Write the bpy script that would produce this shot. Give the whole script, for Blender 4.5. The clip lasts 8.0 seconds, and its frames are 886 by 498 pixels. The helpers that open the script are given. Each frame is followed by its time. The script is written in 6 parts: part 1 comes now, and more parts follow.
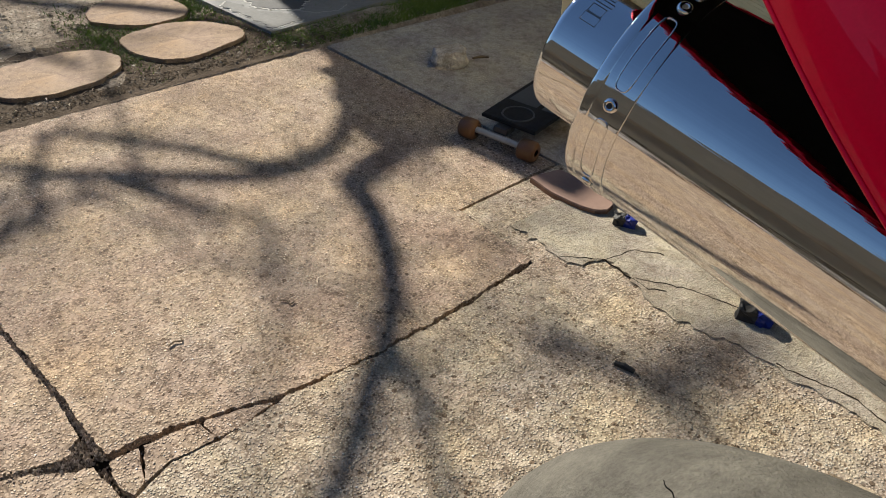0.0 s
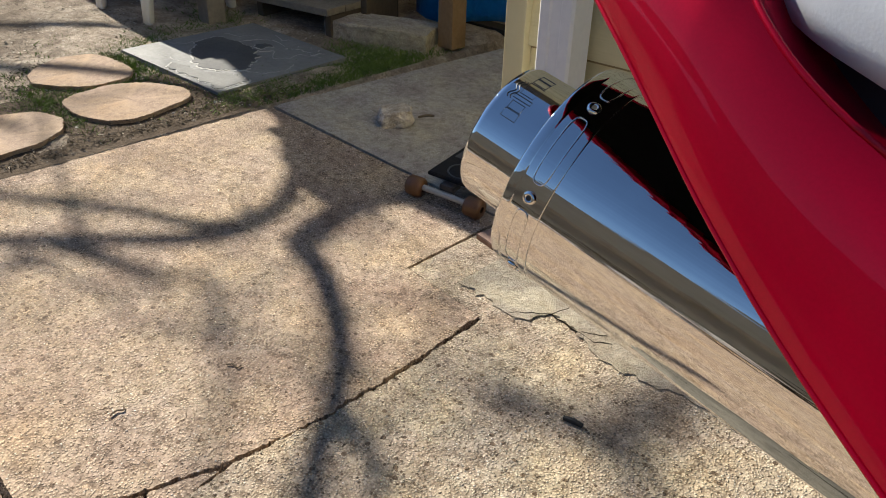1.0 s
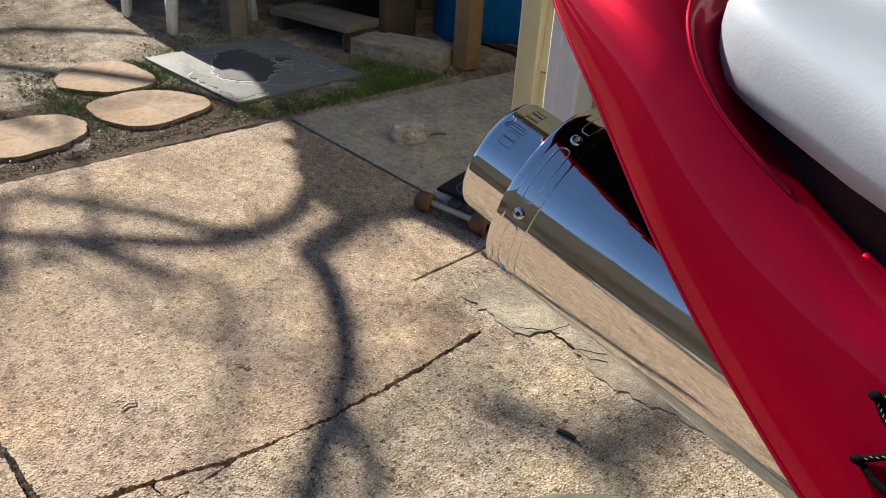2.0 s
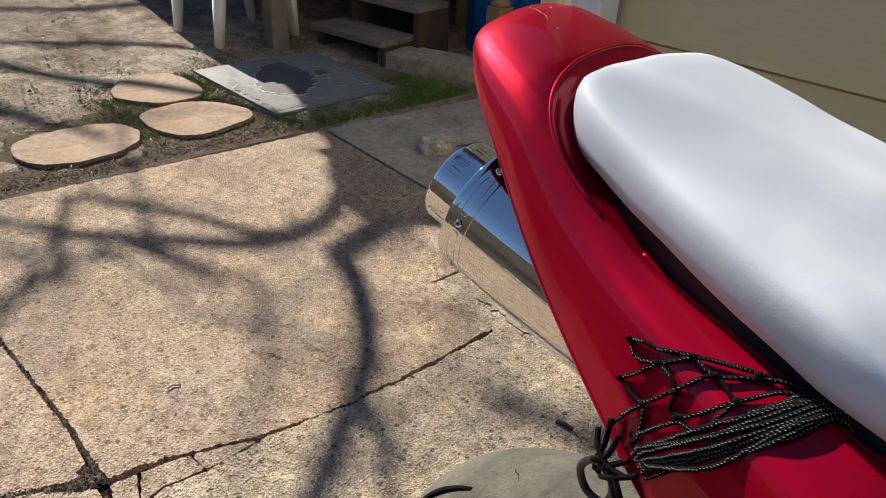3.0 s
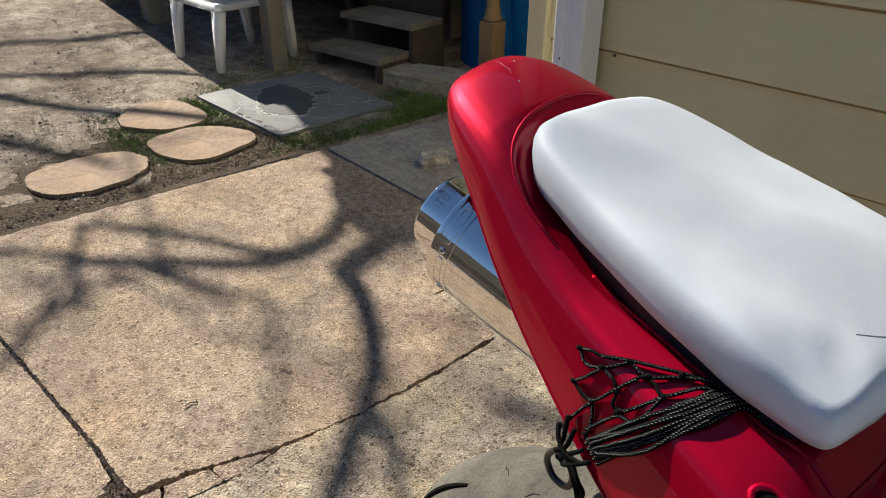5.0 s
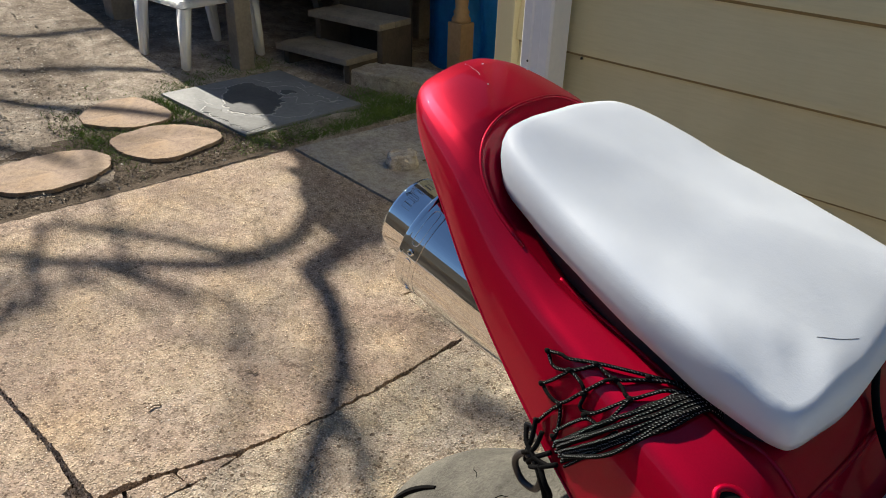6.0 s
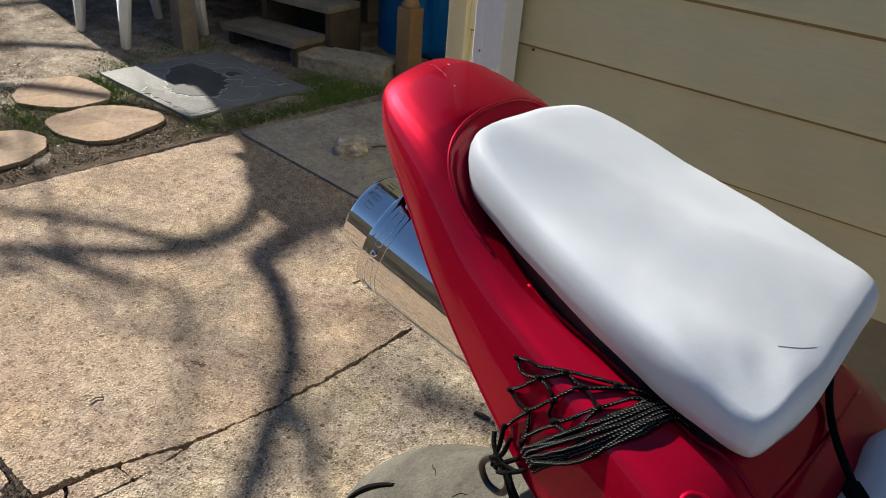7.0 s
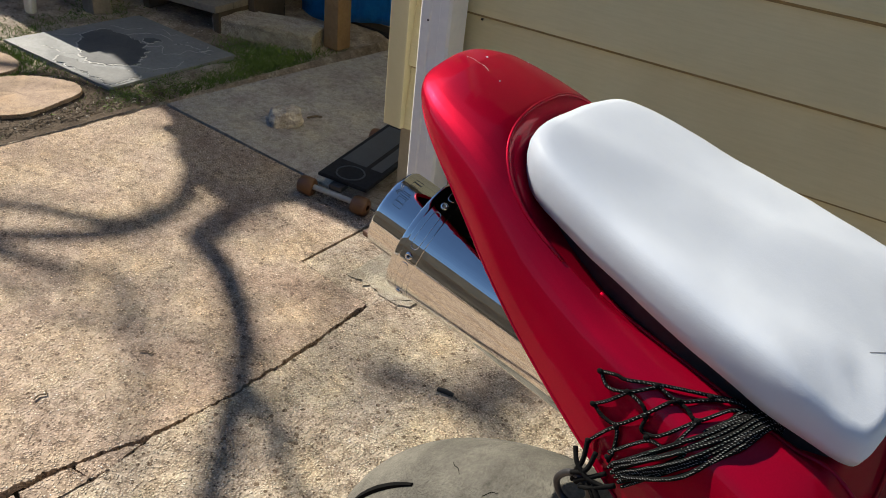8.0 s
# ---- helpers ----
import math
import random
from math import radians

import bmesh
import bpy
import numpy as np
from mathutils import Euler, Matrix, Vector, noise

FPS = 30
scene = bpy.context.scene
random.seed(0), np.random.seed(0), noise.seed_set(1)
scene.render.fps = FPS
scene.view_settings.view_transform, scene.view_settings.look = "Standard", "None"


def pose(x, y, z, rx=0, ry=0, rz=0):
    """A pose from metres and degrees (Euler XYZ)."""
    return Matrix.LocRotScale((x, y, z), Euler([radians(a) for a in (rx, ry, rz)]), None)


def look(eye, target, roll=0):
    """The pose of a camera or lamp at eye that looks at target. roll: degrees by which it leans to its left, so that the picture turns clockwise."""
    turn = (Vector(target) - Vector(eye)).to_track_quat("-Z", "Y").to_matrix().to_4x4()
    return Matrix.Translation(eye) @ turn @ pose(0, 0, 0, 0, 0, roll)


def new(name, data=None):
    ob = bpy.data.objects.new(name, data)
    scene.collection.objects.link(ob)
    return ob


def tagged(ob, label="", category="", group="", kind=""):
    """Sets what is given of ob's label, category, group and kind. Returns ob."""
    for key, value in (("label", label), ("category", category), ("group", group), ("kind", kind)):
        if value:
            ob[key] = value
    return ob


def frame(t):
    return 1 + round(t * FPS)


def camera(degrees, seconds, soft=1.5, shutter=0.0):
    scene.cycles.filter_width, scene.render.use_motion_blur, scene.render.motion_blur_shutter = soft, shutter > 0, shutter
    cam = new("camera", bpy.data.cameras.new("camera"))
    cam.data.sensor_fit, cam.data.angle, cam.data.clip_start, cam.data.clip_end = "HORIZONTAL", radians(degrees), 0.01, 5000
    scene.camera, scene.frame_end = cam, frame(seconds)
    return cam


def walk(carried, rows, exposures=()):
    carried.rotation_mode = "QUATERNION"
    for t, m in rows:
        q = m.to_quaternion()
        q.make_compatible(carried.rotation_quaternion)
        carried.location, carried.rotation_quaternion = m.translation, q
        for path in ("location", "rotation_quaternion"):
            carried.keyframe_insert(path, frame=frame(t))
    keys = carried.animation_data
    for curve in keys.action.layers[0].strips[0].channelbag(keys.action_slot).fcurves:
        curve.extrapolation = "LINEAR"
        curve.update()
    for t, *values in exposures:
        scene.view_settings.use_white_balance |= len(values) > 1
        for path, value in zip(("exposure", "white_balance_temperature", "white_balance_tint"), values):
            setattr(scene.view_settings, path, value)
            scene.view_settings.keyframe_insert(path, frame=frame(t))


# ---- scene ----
from mathutils.bvhtree import BVHTree

cam = camera(60.7, 8.0, soft=1.0)
PATH = [
    (0, (0.372, 0.453, 0.975), (-0.847, 1.55, -0.169), 0.3),
    (0.5, (0.38, 0.463, 0.999), (-0.824, 1.64, -0.08), 0.7),
    (1, (0.381, 0.457, 0.996), (-0.805, 1.695, -0.034), 1.4),
    (1.5, (0.386, 0.444, 1.005), (-0.804, 1.7, 0.002), 2.4),
    (1.7, (0.395, 0.436, 1.012), (-0.804, 1.69, 0.017), 3.0),
    (2.8, (0.525, 0.376, 1.07), (-0.748, 1.564, 0.086), 3.3),
    (3, (0.551, 0.366, 1.094), (-0.74, 1.536, 0.112), 3.0),
    (3.5, (0.597, 0.331, 1.129), (-0.726, 1.472, 0.154), 2.3),
    (4, (0.614, 0.33, 1.141), (-0.723, 1.458, 0.172), 1.3),
    (4.5, (0.606, 0.333, 1.142), (-0.725, 1.47, 0.174), 0.6),
    (5.8, (0.605, 0.343, 1.145), (-0.659, 1.559, 0.184), 1.5),
    (6, (0.604, 0.339, 1.144), (-0.65, 1.565, 0.181), 1.9),
    (6.5, (0.61, 0.339, 1.147), (-0.597, 1.604, 0.176), 3.2),
    (7, (0.587, 0.334, 1.154), (-0.547, 1.649, 0.162), 4.7),
    (7.5, (0.535, 0.311, 1.164), (-0.497, 1.682, 0.137), 5.9),
    (8, (0.492, 0.3, 1.159), (-0.435, 1.723, 0.103), 7.0),
]
EXPOSURES = [(0, 0.72), (0.5, 0.84), (1, 1.0), (1.5, 1.02), (2.8, 0.88), (4, 0.81), (5.8, 0.87), (7, 0.87), (8, 0.93)]
walk(cam, [(t, look(eye, target, roll)) for t, eye, target, roll in PATH], [(t, stops, 6380, 10) for t, stops in EXPOSURES])

# ---- world, sun, exposure ----
SUN_EL, SUN_AZ = 37.0, 176.0      # degrees; azimuth of the sun counted from +x towards +y
TO_SUN = Vector((math.cos(radians(SUN_EL)) * math.cos(radians(SUN_AZ)),
                 math.cos(radians(SUN_EL)) * math.sin(radians(SUN_AZ)), math.sin(radians(SUN_EL))))
world = bpy.data.worlds.new("sky")
scene.world = world
world.use_nodes = True
_nt = world.node_tree
_sky = _nt.nodes.new("ShaderNodeTexSky")
_sky.sky_type, _sky.sun_disc = "NISHITA", False
_sky.dust_density, _sky.ozone_density = 0.05, 5.0
_sky.sun_elevation, _sky.sun_rotation = radians(SUN_EL), radians(90 - SUN_AZ)
_bg = _nt.nodes["Background"]
_bg.inputs["Strength"].default_value = 0.057
_nt.links.new(_sky.outputs["Color"], _bg.inputs["Color"])
_sun = new("sun", bpy.data.lights.new("sun", "SUN"))
_sun.data.energy, _sun.data.angle, _sun.data.color = 5.0, radians(0.5), (1.0, 0.915, 0.76)
_sun.matrix_world = look(TO_SUN * 30, (0, 0, 0))

# ---- materials ----


def nodes_of(name):
    m = bpy.data.materials.new(name)
    m.use_nodes = True
    return m, m.node_tree.nodes, m.node_tree.links, m.node_tree.nodes["Principled BSDF"]


def coords(nt, links):
    return nt.new("ShaderNodeTexCoord").outputs["Object"]


def noise_tex(nt, links, vec, scale, detail=6.0, rough=0.6):
    n = nt.new("ShaderNodeTexNoise")
    n.inputs["Scale"].default_value, n.inputs["Detail"].default_value, n.inputs["Roughness"].default_value = scale, detail, rough
    links.new(vec, n.inputs["Vector"])
    return n.outputs["Fac"]


def ramp(nt, links, fac, stops):
    r = nt.new("ShaderNodeValToRGB")
    e = r.color_ramp.elements
    e[0].position, e[0].color = stops[0][0], (*stops[0][1], 1)
    e[1].position, e[1].color = stops[-1][0], (*stops[-1][1], 1)
    for p, c in stops[1:-1]:
        e.new(p).color = (*c, 1)
    links.new(fac, r.inputs["Fac"])
    return r.outputs["Color"]


def mix(nt, links, a, b, fac, mode="MIX"):
    m = nt.new("ShaderNodeMix")
    m.data_type, m.blend_type = "RGBA", mode
    for sock, v in ((m.inputs[6], a), (m.inputs[7], b), (m.inputs[0], fac)):
        if hasattr(v, "links"):
            links.new(v, sock)
        elif isinstance(v, tuple):
            sock.default_value = (*v, 1)
        else:
            sock.default_value = v
    return m.outputs[2]


def bump(nt, links, bsdf, height, strength, distance, after=None):
    b = nt.new("ShaderNodeBump")
    b.inputs["Strength"].default_value, b.inputs["Distance"].default_value = strength, distance
    links.new(height, b.inputs["Height"])
    if after is not None:
        links.new(after, b.inputs["Normal"])
    links.new(b.outputs["Normal"], bsdf.inputs["Normal"])
    return b.outputs["Normal"]


def plain(name, low, high, scale=20.0, rough=0.5, metal=0.0, coat=0.0, bump_s=0.0, bump_scale=200.0, bump_d=0.001, vary=0.0, spec=0.5):
    """Two colours mixed by a fine and a coarse noise, with a fine relief."""
    m, nt, ln, b = nodes_of(name)
    v = coords(nt, ln)
    n1, n2 = noise_tex(nt, ln, v, scale), noise_tex(nt, ln, v, scale * 7, 4)
    c = ramp(nt, ln, n1, [(0.3, low), (0.7, high)])
    c2 = ramp(nt, ln, n2, [(0.3, low), (0.7, high)])
    c = mix(nt, ln, c, c2, 0.4)
    if vary:
        oi = nt.new("ShaderNodeObjectInfo")
        c = mix(nt, ln, c, ramp(nt, ln, oi.outputs["Random"], [(0.0, tuple(x * (1 - vary) for x in low)), (1.0, tuple(min(1, x * (1 + vary)) for x in high))]), 0.5)
    ln.new(c, b.inputs["Base Color"])
    b.inputs["Roughness"].default_value, b.inputs["Metallic"].default_value = rough, metal
    b.inputs["Coat Weight"].default_value, b.inputs["Coat Roughness"].default_value = coat, 0.04
    b.inputs["Specular IOR Level"].default_value = spec
    if bump_s:
        bump(nt, ln, b, noise_tex(nt, ln, v, bump_scale, 5), bump_s, bump_d)
    return m


def aggregate(name, tones, grain, relief, stain, stain_amount=0.5, rough=0.85, pit=0.9, deep=0.006):
    """Weathered concrete with stones of about 1/grain metres, stains and fine pits."""
    m, nt, ln, b = nodes_of(name)
    v = coords(nt, ln)
    wob = nt.new("ShaderNodeTexNoise")
    wob.inputs["Scale"].default_value, wob.inputs["Detail"].default_value = grain * 0.55, 2.0
    ln.new(v, wob.inputs["Vector"])
    shift = nt.new("ShaderNodeVectorMath")
    shift.operation = "MULTIPLY_ADD"
    shift.inputs[1].default_value = (0.55 / grain,) * 3
    ln.new(wob.outputs["Color"], shift.inputs[0])
    ln.new(v, shift.inputs[2])
    vo = nt.new("ShaderNodeTexVoronoi")
    vo.inputs["Scale"].default_value = grain
    ln.new(shift.outputs[0], vo.inputs["Vector"])
    sep = nt.new("ShaderNodeSeparateColor")
    ln.new(vo.outputs["Color"], sep.inputs["Color"])
    stones = ramp(nt, ln, sep.outputs["Red"], [(p, t) for p, t in zip((0.0, 0.11, 0.5, 0.90, 1.0), tones)])
    big = noise_tex(nt, ln, v, 2.6, 5, 0.65)
    mid = noise_tex(nt, ln, v, 17.0, 6, 0.7)
    clump = noise_tex(nt, ln, v, grain * 0.22, 4, 0.7)
    fine = noise_tex(nt, ln, v, 420.0, 3, 0.7)
    paste = ramp(nt, ln, mid, [(0.3, tuple(x * 0.72 for x in tones[1])), (0.7, tuple(x * 0.95 for x in tones[2]))])
    # each stone is a low dome of its own height, some sunk in the paste
    dome, stand, tall = nt.new("ShaderNodeMapRange"), nt.new("ShaderNodeMapRange"), nt.new("ShaderNodeMath")
    dome.interpolation_type, tall.operation = "SMOOTHSTEP", "MULTIPLY"
    dome.inputs["From Min"].default_value, dome.inputs["From Max"].default_value = 0.56, 0.20
    stand.inputs["From Min"].default_value, stand.inputs["From Max"].default_value = 0.08, 0.70
    ln.new(vo.outputs["Distance"], dome.inputs["Value"])
    ln.new(sep.outputs["Green"], stand.inputs["Value"])
    ln.new(dome.outputs["Result"], tall.inputs[0])
    ln.new(stand.outputs["Result"], tall.inputs[1])
    c = mix(nt, ln, paste, stones, tall.outputs[0])
    pits = ramp(nt, ln, vo.outputs["Distance"], [(0.38, (1.0, 1.0, 1.0)), (0.54, (0.66, 0.61, 0.56)), (0.72, (0.26, 0.225, 0.195))])
    worn = nt.new("ShaderNodeMapRange")
    worn.inputs["From Min"].default_value, worn.inputs["From Max"].default_value = 0.36, 0.60
    worn.inputs["To Min"].default_value, worn.inputs["To Max"].default_value = min(1.0, 1.15 * pit), 0.30 * pit
    ln.new(noise_tex(nt, ln, v, 30.0, 4, 0.7), worn.inputs["Value"])
    c = mix(nt, ln, c, pits, worn.outputs["Result"], "MULTIPLY")
    c = mix(nt, ln, c, ramp(nt, ln, clump, [(0.32, (0.66, 0.62, 0.58)), (0.5, (1.04, 1.04, 1.03)), (0.7, (1.18, 1.16, 1.13))]), 0.75 * min(1.0, pit + 0.1), "MULTIPLY")
    patch = noise_tex(nt, ln, v, 5.5, 4, 0.6)
    c = mix(nt, ln, c, ramp(nt, ln, patch, [(0.30, (0.70, 0.63, 0.60)), (0.43, (0.97, 0.94, 0.94)), (0.54, (1.04, 1.02, 0.96)), (0.66, (1.22, 1.17, 1.02))]), 0.95, "MULTIPLY")
    mottle = noise_tex(nt, ln, v, 42.0, 3, 0.6)
    c = mix(nt, ln, c, ramp(nt, ln, mottle, [(0.33, (0.74, 0.70, 0.66)), (0.5, (1.0, 1.0, 1.0)), (0.68, (1.14, 1.13, 1.10))]), 0.8, "MULTIPLY")
    blot = ramp(nt, ln, big, [(0.38, (0, 0, 0)), (0.68, (1, 1, 1))])
    bw = nt.new("ShaderNodeRGBToBW")
    ln.new(blot, bw.inputs["Color"])
    am = nt.new("ShaderNodeMath")
    am.operation = "MULTIPLY"
    am.inputs[1].default_value = stain_amount
    ln.new(bw.outputs["Val"], am.inputs[0])
    c = mix(nt, ln, c, mix(nt, ln, c, stain, 1.0, "MULTIPLY"), am.outputs[0])
    # a few single pits and pale pebbles
    for chan, scale, tone in (("Green", grain * 0.33, (0.34, 0.28, 0.23)), ("Red", grain * 0.62, (0.30, 0.25, 0.21)), ("Blue", grain * 0.55, (1.45, 1.42, 1.36))):
        v2 = nt.new("ShaderNodeTexVoronoi")
        v2.inputs["Scale"].default_value = scale
        ln.new(shift.outputs[0], v2.inputs["Vector"])
        s2 = nt.new("ShaderNodeSeparateColor")
        ln.new(v2.outputs["Color"], s2.inputs["Color"])
        few = nt.new("ShaderNodeMath")
        few.operation = "GREATER_THAN"
        few.inputs[1].default_value = 0.80 if chan == "Red" else 0.91
        ln.new(s2.outputs[chan], few.inputs[0])
        near = nt.new("ShaderNodeMath")
        near.operation = "LESS_THAN"
        near.inputs[1].default_value = 0.34
        ln.new(v2.outputs["Distance"], near.inputs[0])
        both = nt.new("ShaderNodeMath")
        both.operation = "MULTIPLY"
        ln.new(few.outputs[0], both.inputs[0])
        ln.new(near.outputs[0], both.inputs[1])
        most = nt.new("ShaderNodeMath")
        most.operation = "MULTIPLY"
        most.inputs[1].default_value = min(1.0, pit)
        ln.new(both.outputs[0], most.inputs[0])
        c = mix(nt, ln, c, mix(nt, ln, c, tone, 1.0, "MULTIPLY"), most.outputs[0])
    grainy = ramp(nt, ln, fine, [(0.3, (0.60, 0.59, 0.58)), (0.7, (1.42, 1.42, 1.42))])
    c = mix(nt, ln, c, grainy, 0.55, "MULTIPLY")
    ln.new(c, b.inputs["Base Color"])
    b.inputs["Roughness"].default_value = rough
    first = bump(nt, ln, b, tall.outputs[0], min(1.0, 1.7 * relief), 0.80 * deep)
    second = bump(nt, ln, b, clump, 0.6 * relief, deep, first)
    bump(nt, ln, b, mid, 0.3, 0.006, second)
    return m


def earth():
    """Dry trodden soil: fine dust, darker damp blotches, small pale chips."""
    m, nt, ln, b = nodes_of("dry_bare_earth")
    v = coords(nt, ln)
    big, mid = noise_tex(nt, ln, v, 1.7, 5, 0.6), noise_tex(nt, ln, v, 11, 7, 0.7)
    fine, dust = noise_tex(nt, ln, v, 95, 6, 0.75), noise_tex(nt, ln, v, 330, 3, 0.7)
    c = ramp(nt, ln, mid, [(0.30, (0.20, 0.155, 0.12)), (0.5, (0.45, 0.38, 0.31)), (0.68, (0.68, 0.60, 0.51))])
    c = mix(nt, ln, c, ramp(nt, ln, big, [(0.36, (0.50, 0.455, 0.41)), (0.56, (1.08, 1.07, 1.06))]), 0.95, "MULTIPLY")
    c = mix(nt, ln, c, ramp(nt, ln, fine, [(0.33, (0.45, 0.42, 0.4)), (0.52, (1.0, 1.0, 1.0)), (0.7, (1.2, 1.19, 1.17))]), 0.8, "MULTIPLY")
    c = mix(nt, ln, c, ramp(nt, ln, dust, [(0.3, (0.6, 0.6, 0.6)), (0.7, (1.25, 1.25, 1.25))]), 0.6, "MULTIPLY")
    vo = nt.new("ShaderNodeTexVoronoi")
    vo.inputs["Scale"].default_value = 75
    ln.new(v, vo.inputs["Vector"])
    sep = nt.new("ShaderNodeSeparateColor")
    ln.new(vo.outputs["Color"], sep.inputs["Color"])
    few = nt.new("ShaderNodeMath")
    few.operation = "GREATER_THAN"
    few.inputs[1].default_value = 0.86
    ln.new(sep.outputs["Green"], few.inputs[0])
    near = nt.new("ShaderNodeMath")
    near.operation = "LESS_THAN"
    near.inputs[1].default_value = 0.33
    ln.new(vo.outputs["Distance"], near.inputs[0])
    both = nt.new("ShaderNodeMath")
    both.operation = "MULTIPLY"
    ln.new(few.outputs[0], both.inputs[0])
    ln.new(near.outputs[0], both.inputs[1])
    c = mix(nt, ln, c, ramp(nt, ln, sep.outputs["Red"], [(0.0, (0.14, 0.11, 0.08)), (0.5, (0.45, 0.39, 0.32)), (1.0, (0.75, 0.70, 0.62))]), both.outputs[0])
    ln.new(c, b.inputs["Base Color"])
    b.inputs["Roughness"].default_value = 0.95
    first = bump(nt, ln, b, fine, 1.0, 0.016)
    bump(nt, ln, b, mid, 0.9, 0.035, first)
    return m


M = {}
M["slab"] = aggregate("exposed_aggregate_pink_beige", [(0.255, 0.2, 0.155), (0.496, 0.401, 0.32), (0.603, 0.505, 0.412), (0.737, 0.637, 0.532), (0.95, 0.95, 0.95)], 205, 0.55, (0.80, 0.67, 0.60), 0.6, 0.85, 0.85, 0.008)
M["slab_coarse"] = aggregate("coarse_exposed_aggregate", [(0.308, 0.264, 0.213), (0.629, 0.554, 0.456), (0.758, 0.677, 0.565), (0.899, 0.821, 0.693), (0.95, 0.95, 0.95)], 205, 0.6, (0.70, 0.61, 0.53), 0.7, 0.85, 0.95, 0.009)
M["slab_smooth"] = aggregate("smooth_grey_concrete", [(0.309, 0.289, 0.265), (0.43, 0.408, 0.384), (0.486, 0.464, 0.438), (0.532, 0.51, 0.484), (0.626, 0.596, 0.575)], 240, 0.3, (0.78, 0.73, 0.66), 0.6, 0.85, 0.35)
M["apron"] = aggregate("patched_cement", [(0.36, 0.324, 0.264), (0.528, 0.486, 0.408), (0.588, 0.546, 0.468), (0.648, 0.606, 0.528), (0.792, 0.756, 0.684)], 300, 0.6, (0.58, 0.51, 0.42), 0.8, 0.9, 0.35, 0.006)
M["dirt"] = earth()
M["soil_bed"] = plain("damp_brown_soil", (0.05, 0.038, 0.028), (0.135, 0.105, 0.08), 14, 0.95, bump_s=0.9, bump_scale=90, bump_d=0.012, spec=0.1)
M["soil"] = plain("dark_crumbly_soil", (0.05, 0.038, 0.027), (0.12, 0.094, 0.068), 30, 0.95, bump_s=0.5, bump_scale=200, bump_d=0.003, spec=0.1)
M["crack"] = plain("joint_dirt", (0.016, 0.012, 0.008), (0.045, 0.034, 0.023), 60, 0.95, bump_s=0.8, bump_scale=150, bump_d=0.004, spec=0.1)
M["flagstone"] = aggregate("tan_sandstone", [(0.286, 0.208, 0.155), (0.385, 0.289, 0.218), (0.424, 0.322, 0.245), (0.463, 0.359, 0.276), (0.542, 0.435, 0.349)], 260, 0.16, (0.68, 0.61, 0.55), 0.9, 0.85, 0.22)
M["trim_tan"] = plain("painted_corner_trim", (0.54, 0.475, 0.28), (0.58, 0.515, 0.315), 8, 0.5, bump_s=0.1, bump_scale=60, bump_d=0.002)
M["white_metal"] = plain("white_painted_metal", (0.68, 0.69, 0.70), (0.80, 0.80, 0.79), 9, 0.4, bump_s=0.05, bump_scale=40, bump_d=0.002)
# brown of the shade line, partly dirt, below each lap
M["lap_shade"] = plain("brown_lap_shade", (0.21, 0.16, 0.085), (0.31, 0.245, 0.135), 30, 0.9, spec=0.1)
M["foundation"] = plain("tan_skirt_board", (0.22, 0.18, 0.12), (0.30, 0.25, 0.17), 12, 0.8, bump_s=0.3, bump_scale=90)
M["chrome_dark"] = plain("engraved_line", (0.04, 0.045, 0.05), (0.09, 0.09, 0.1), 40, 0.35, 0.8)
M["black"] = plain("black_plastic", (0.012, 0.012, 0.013), (0.03, 0.03, 0.03), 40, 0.55, bump_s=0.2, bump_scale=300, bump_d=0.0006)
M["cord"] = plain("black_braided_cord", (0.002, 0.002, 0.0025), (0.008, 0.008, 0.008), 500, 0.85, bump_s=0.8, bump_scale=900, bump_d=0.001, spec=0.08)
M["fleck"] = plain("grey_braid_fleck", (0.28, 0.28, 0.28), (0.45, 0.45, 0.44), 400, 0.6)
M["rubber"] = plain("dusty_tyre_rubber", (0.055, 0.051, 0.042), (0.165, 0.155, 0.13), 34, 0.88, bump_s=0.9, bump_scale=330, bump_d=0.003)
M["scuff"] = plain("grey_scuff", (0.22, 0.23, 0.24), (0.3, 0.31, 0.32), 200, 0.7)
M["groove"] = plain("tyre_groove", (0.004, 0.004, 0.004), (0.009, 0.009, 0.009), 60, 0.9, spec=0.05)
M["fence"] = plain("grey_weathered_boards", (0.17, 0.17, 0.155), (0.25, 0.25, 0.225), 1.5, 0.8)
M["steel"] = plain("dark_painted_steel", (0.03, 0.03, 0.035), (0.07, 0.07, 0.075), 20, 0.4, 0.6)
M["wood_old"] = plain("weathered_grey_wood", (0.13, 0.112, 0.09), (0.26, 0.23, 0.19), 10, 0.85, bump_s=0.5, bump_scale=90, bump_d=0.003)
M["wood_post"] = plain("brown_treated_wood", (0.202, 0.122, 0.058), (0.324, 0.209, 0.108), 8, 0.7, bump_s=0.4, bump_scale=70, bump_d=0.002)
M["tarp"] = plain("blue_poly_tarp", (0.0, 0.16, 0.52), (0.02, 0.28, 0.72), 6, 0.4, bump_s=0.5, bump_scale=16, bump_d=0.02)
M["plastic_white"] = plain("white_garden_plastic", (0.68, 0.70, 0.73), (0.8, 0.8, 0.8), 6, 0.4, bump_s=0.1)
M["old_concrete"] = aggregate("old_cast_concrete", [(0.36, 0.34, 0.30), (0.50, 0.47, 0.42), (0.55, 0.52, 0.47), (0.60, 0.57, 0.51), (0.68, 0.65, 0.59)], 260, 0.4, (0.55, 0.54, 0.46), 0.7, 0.9, 0.4)
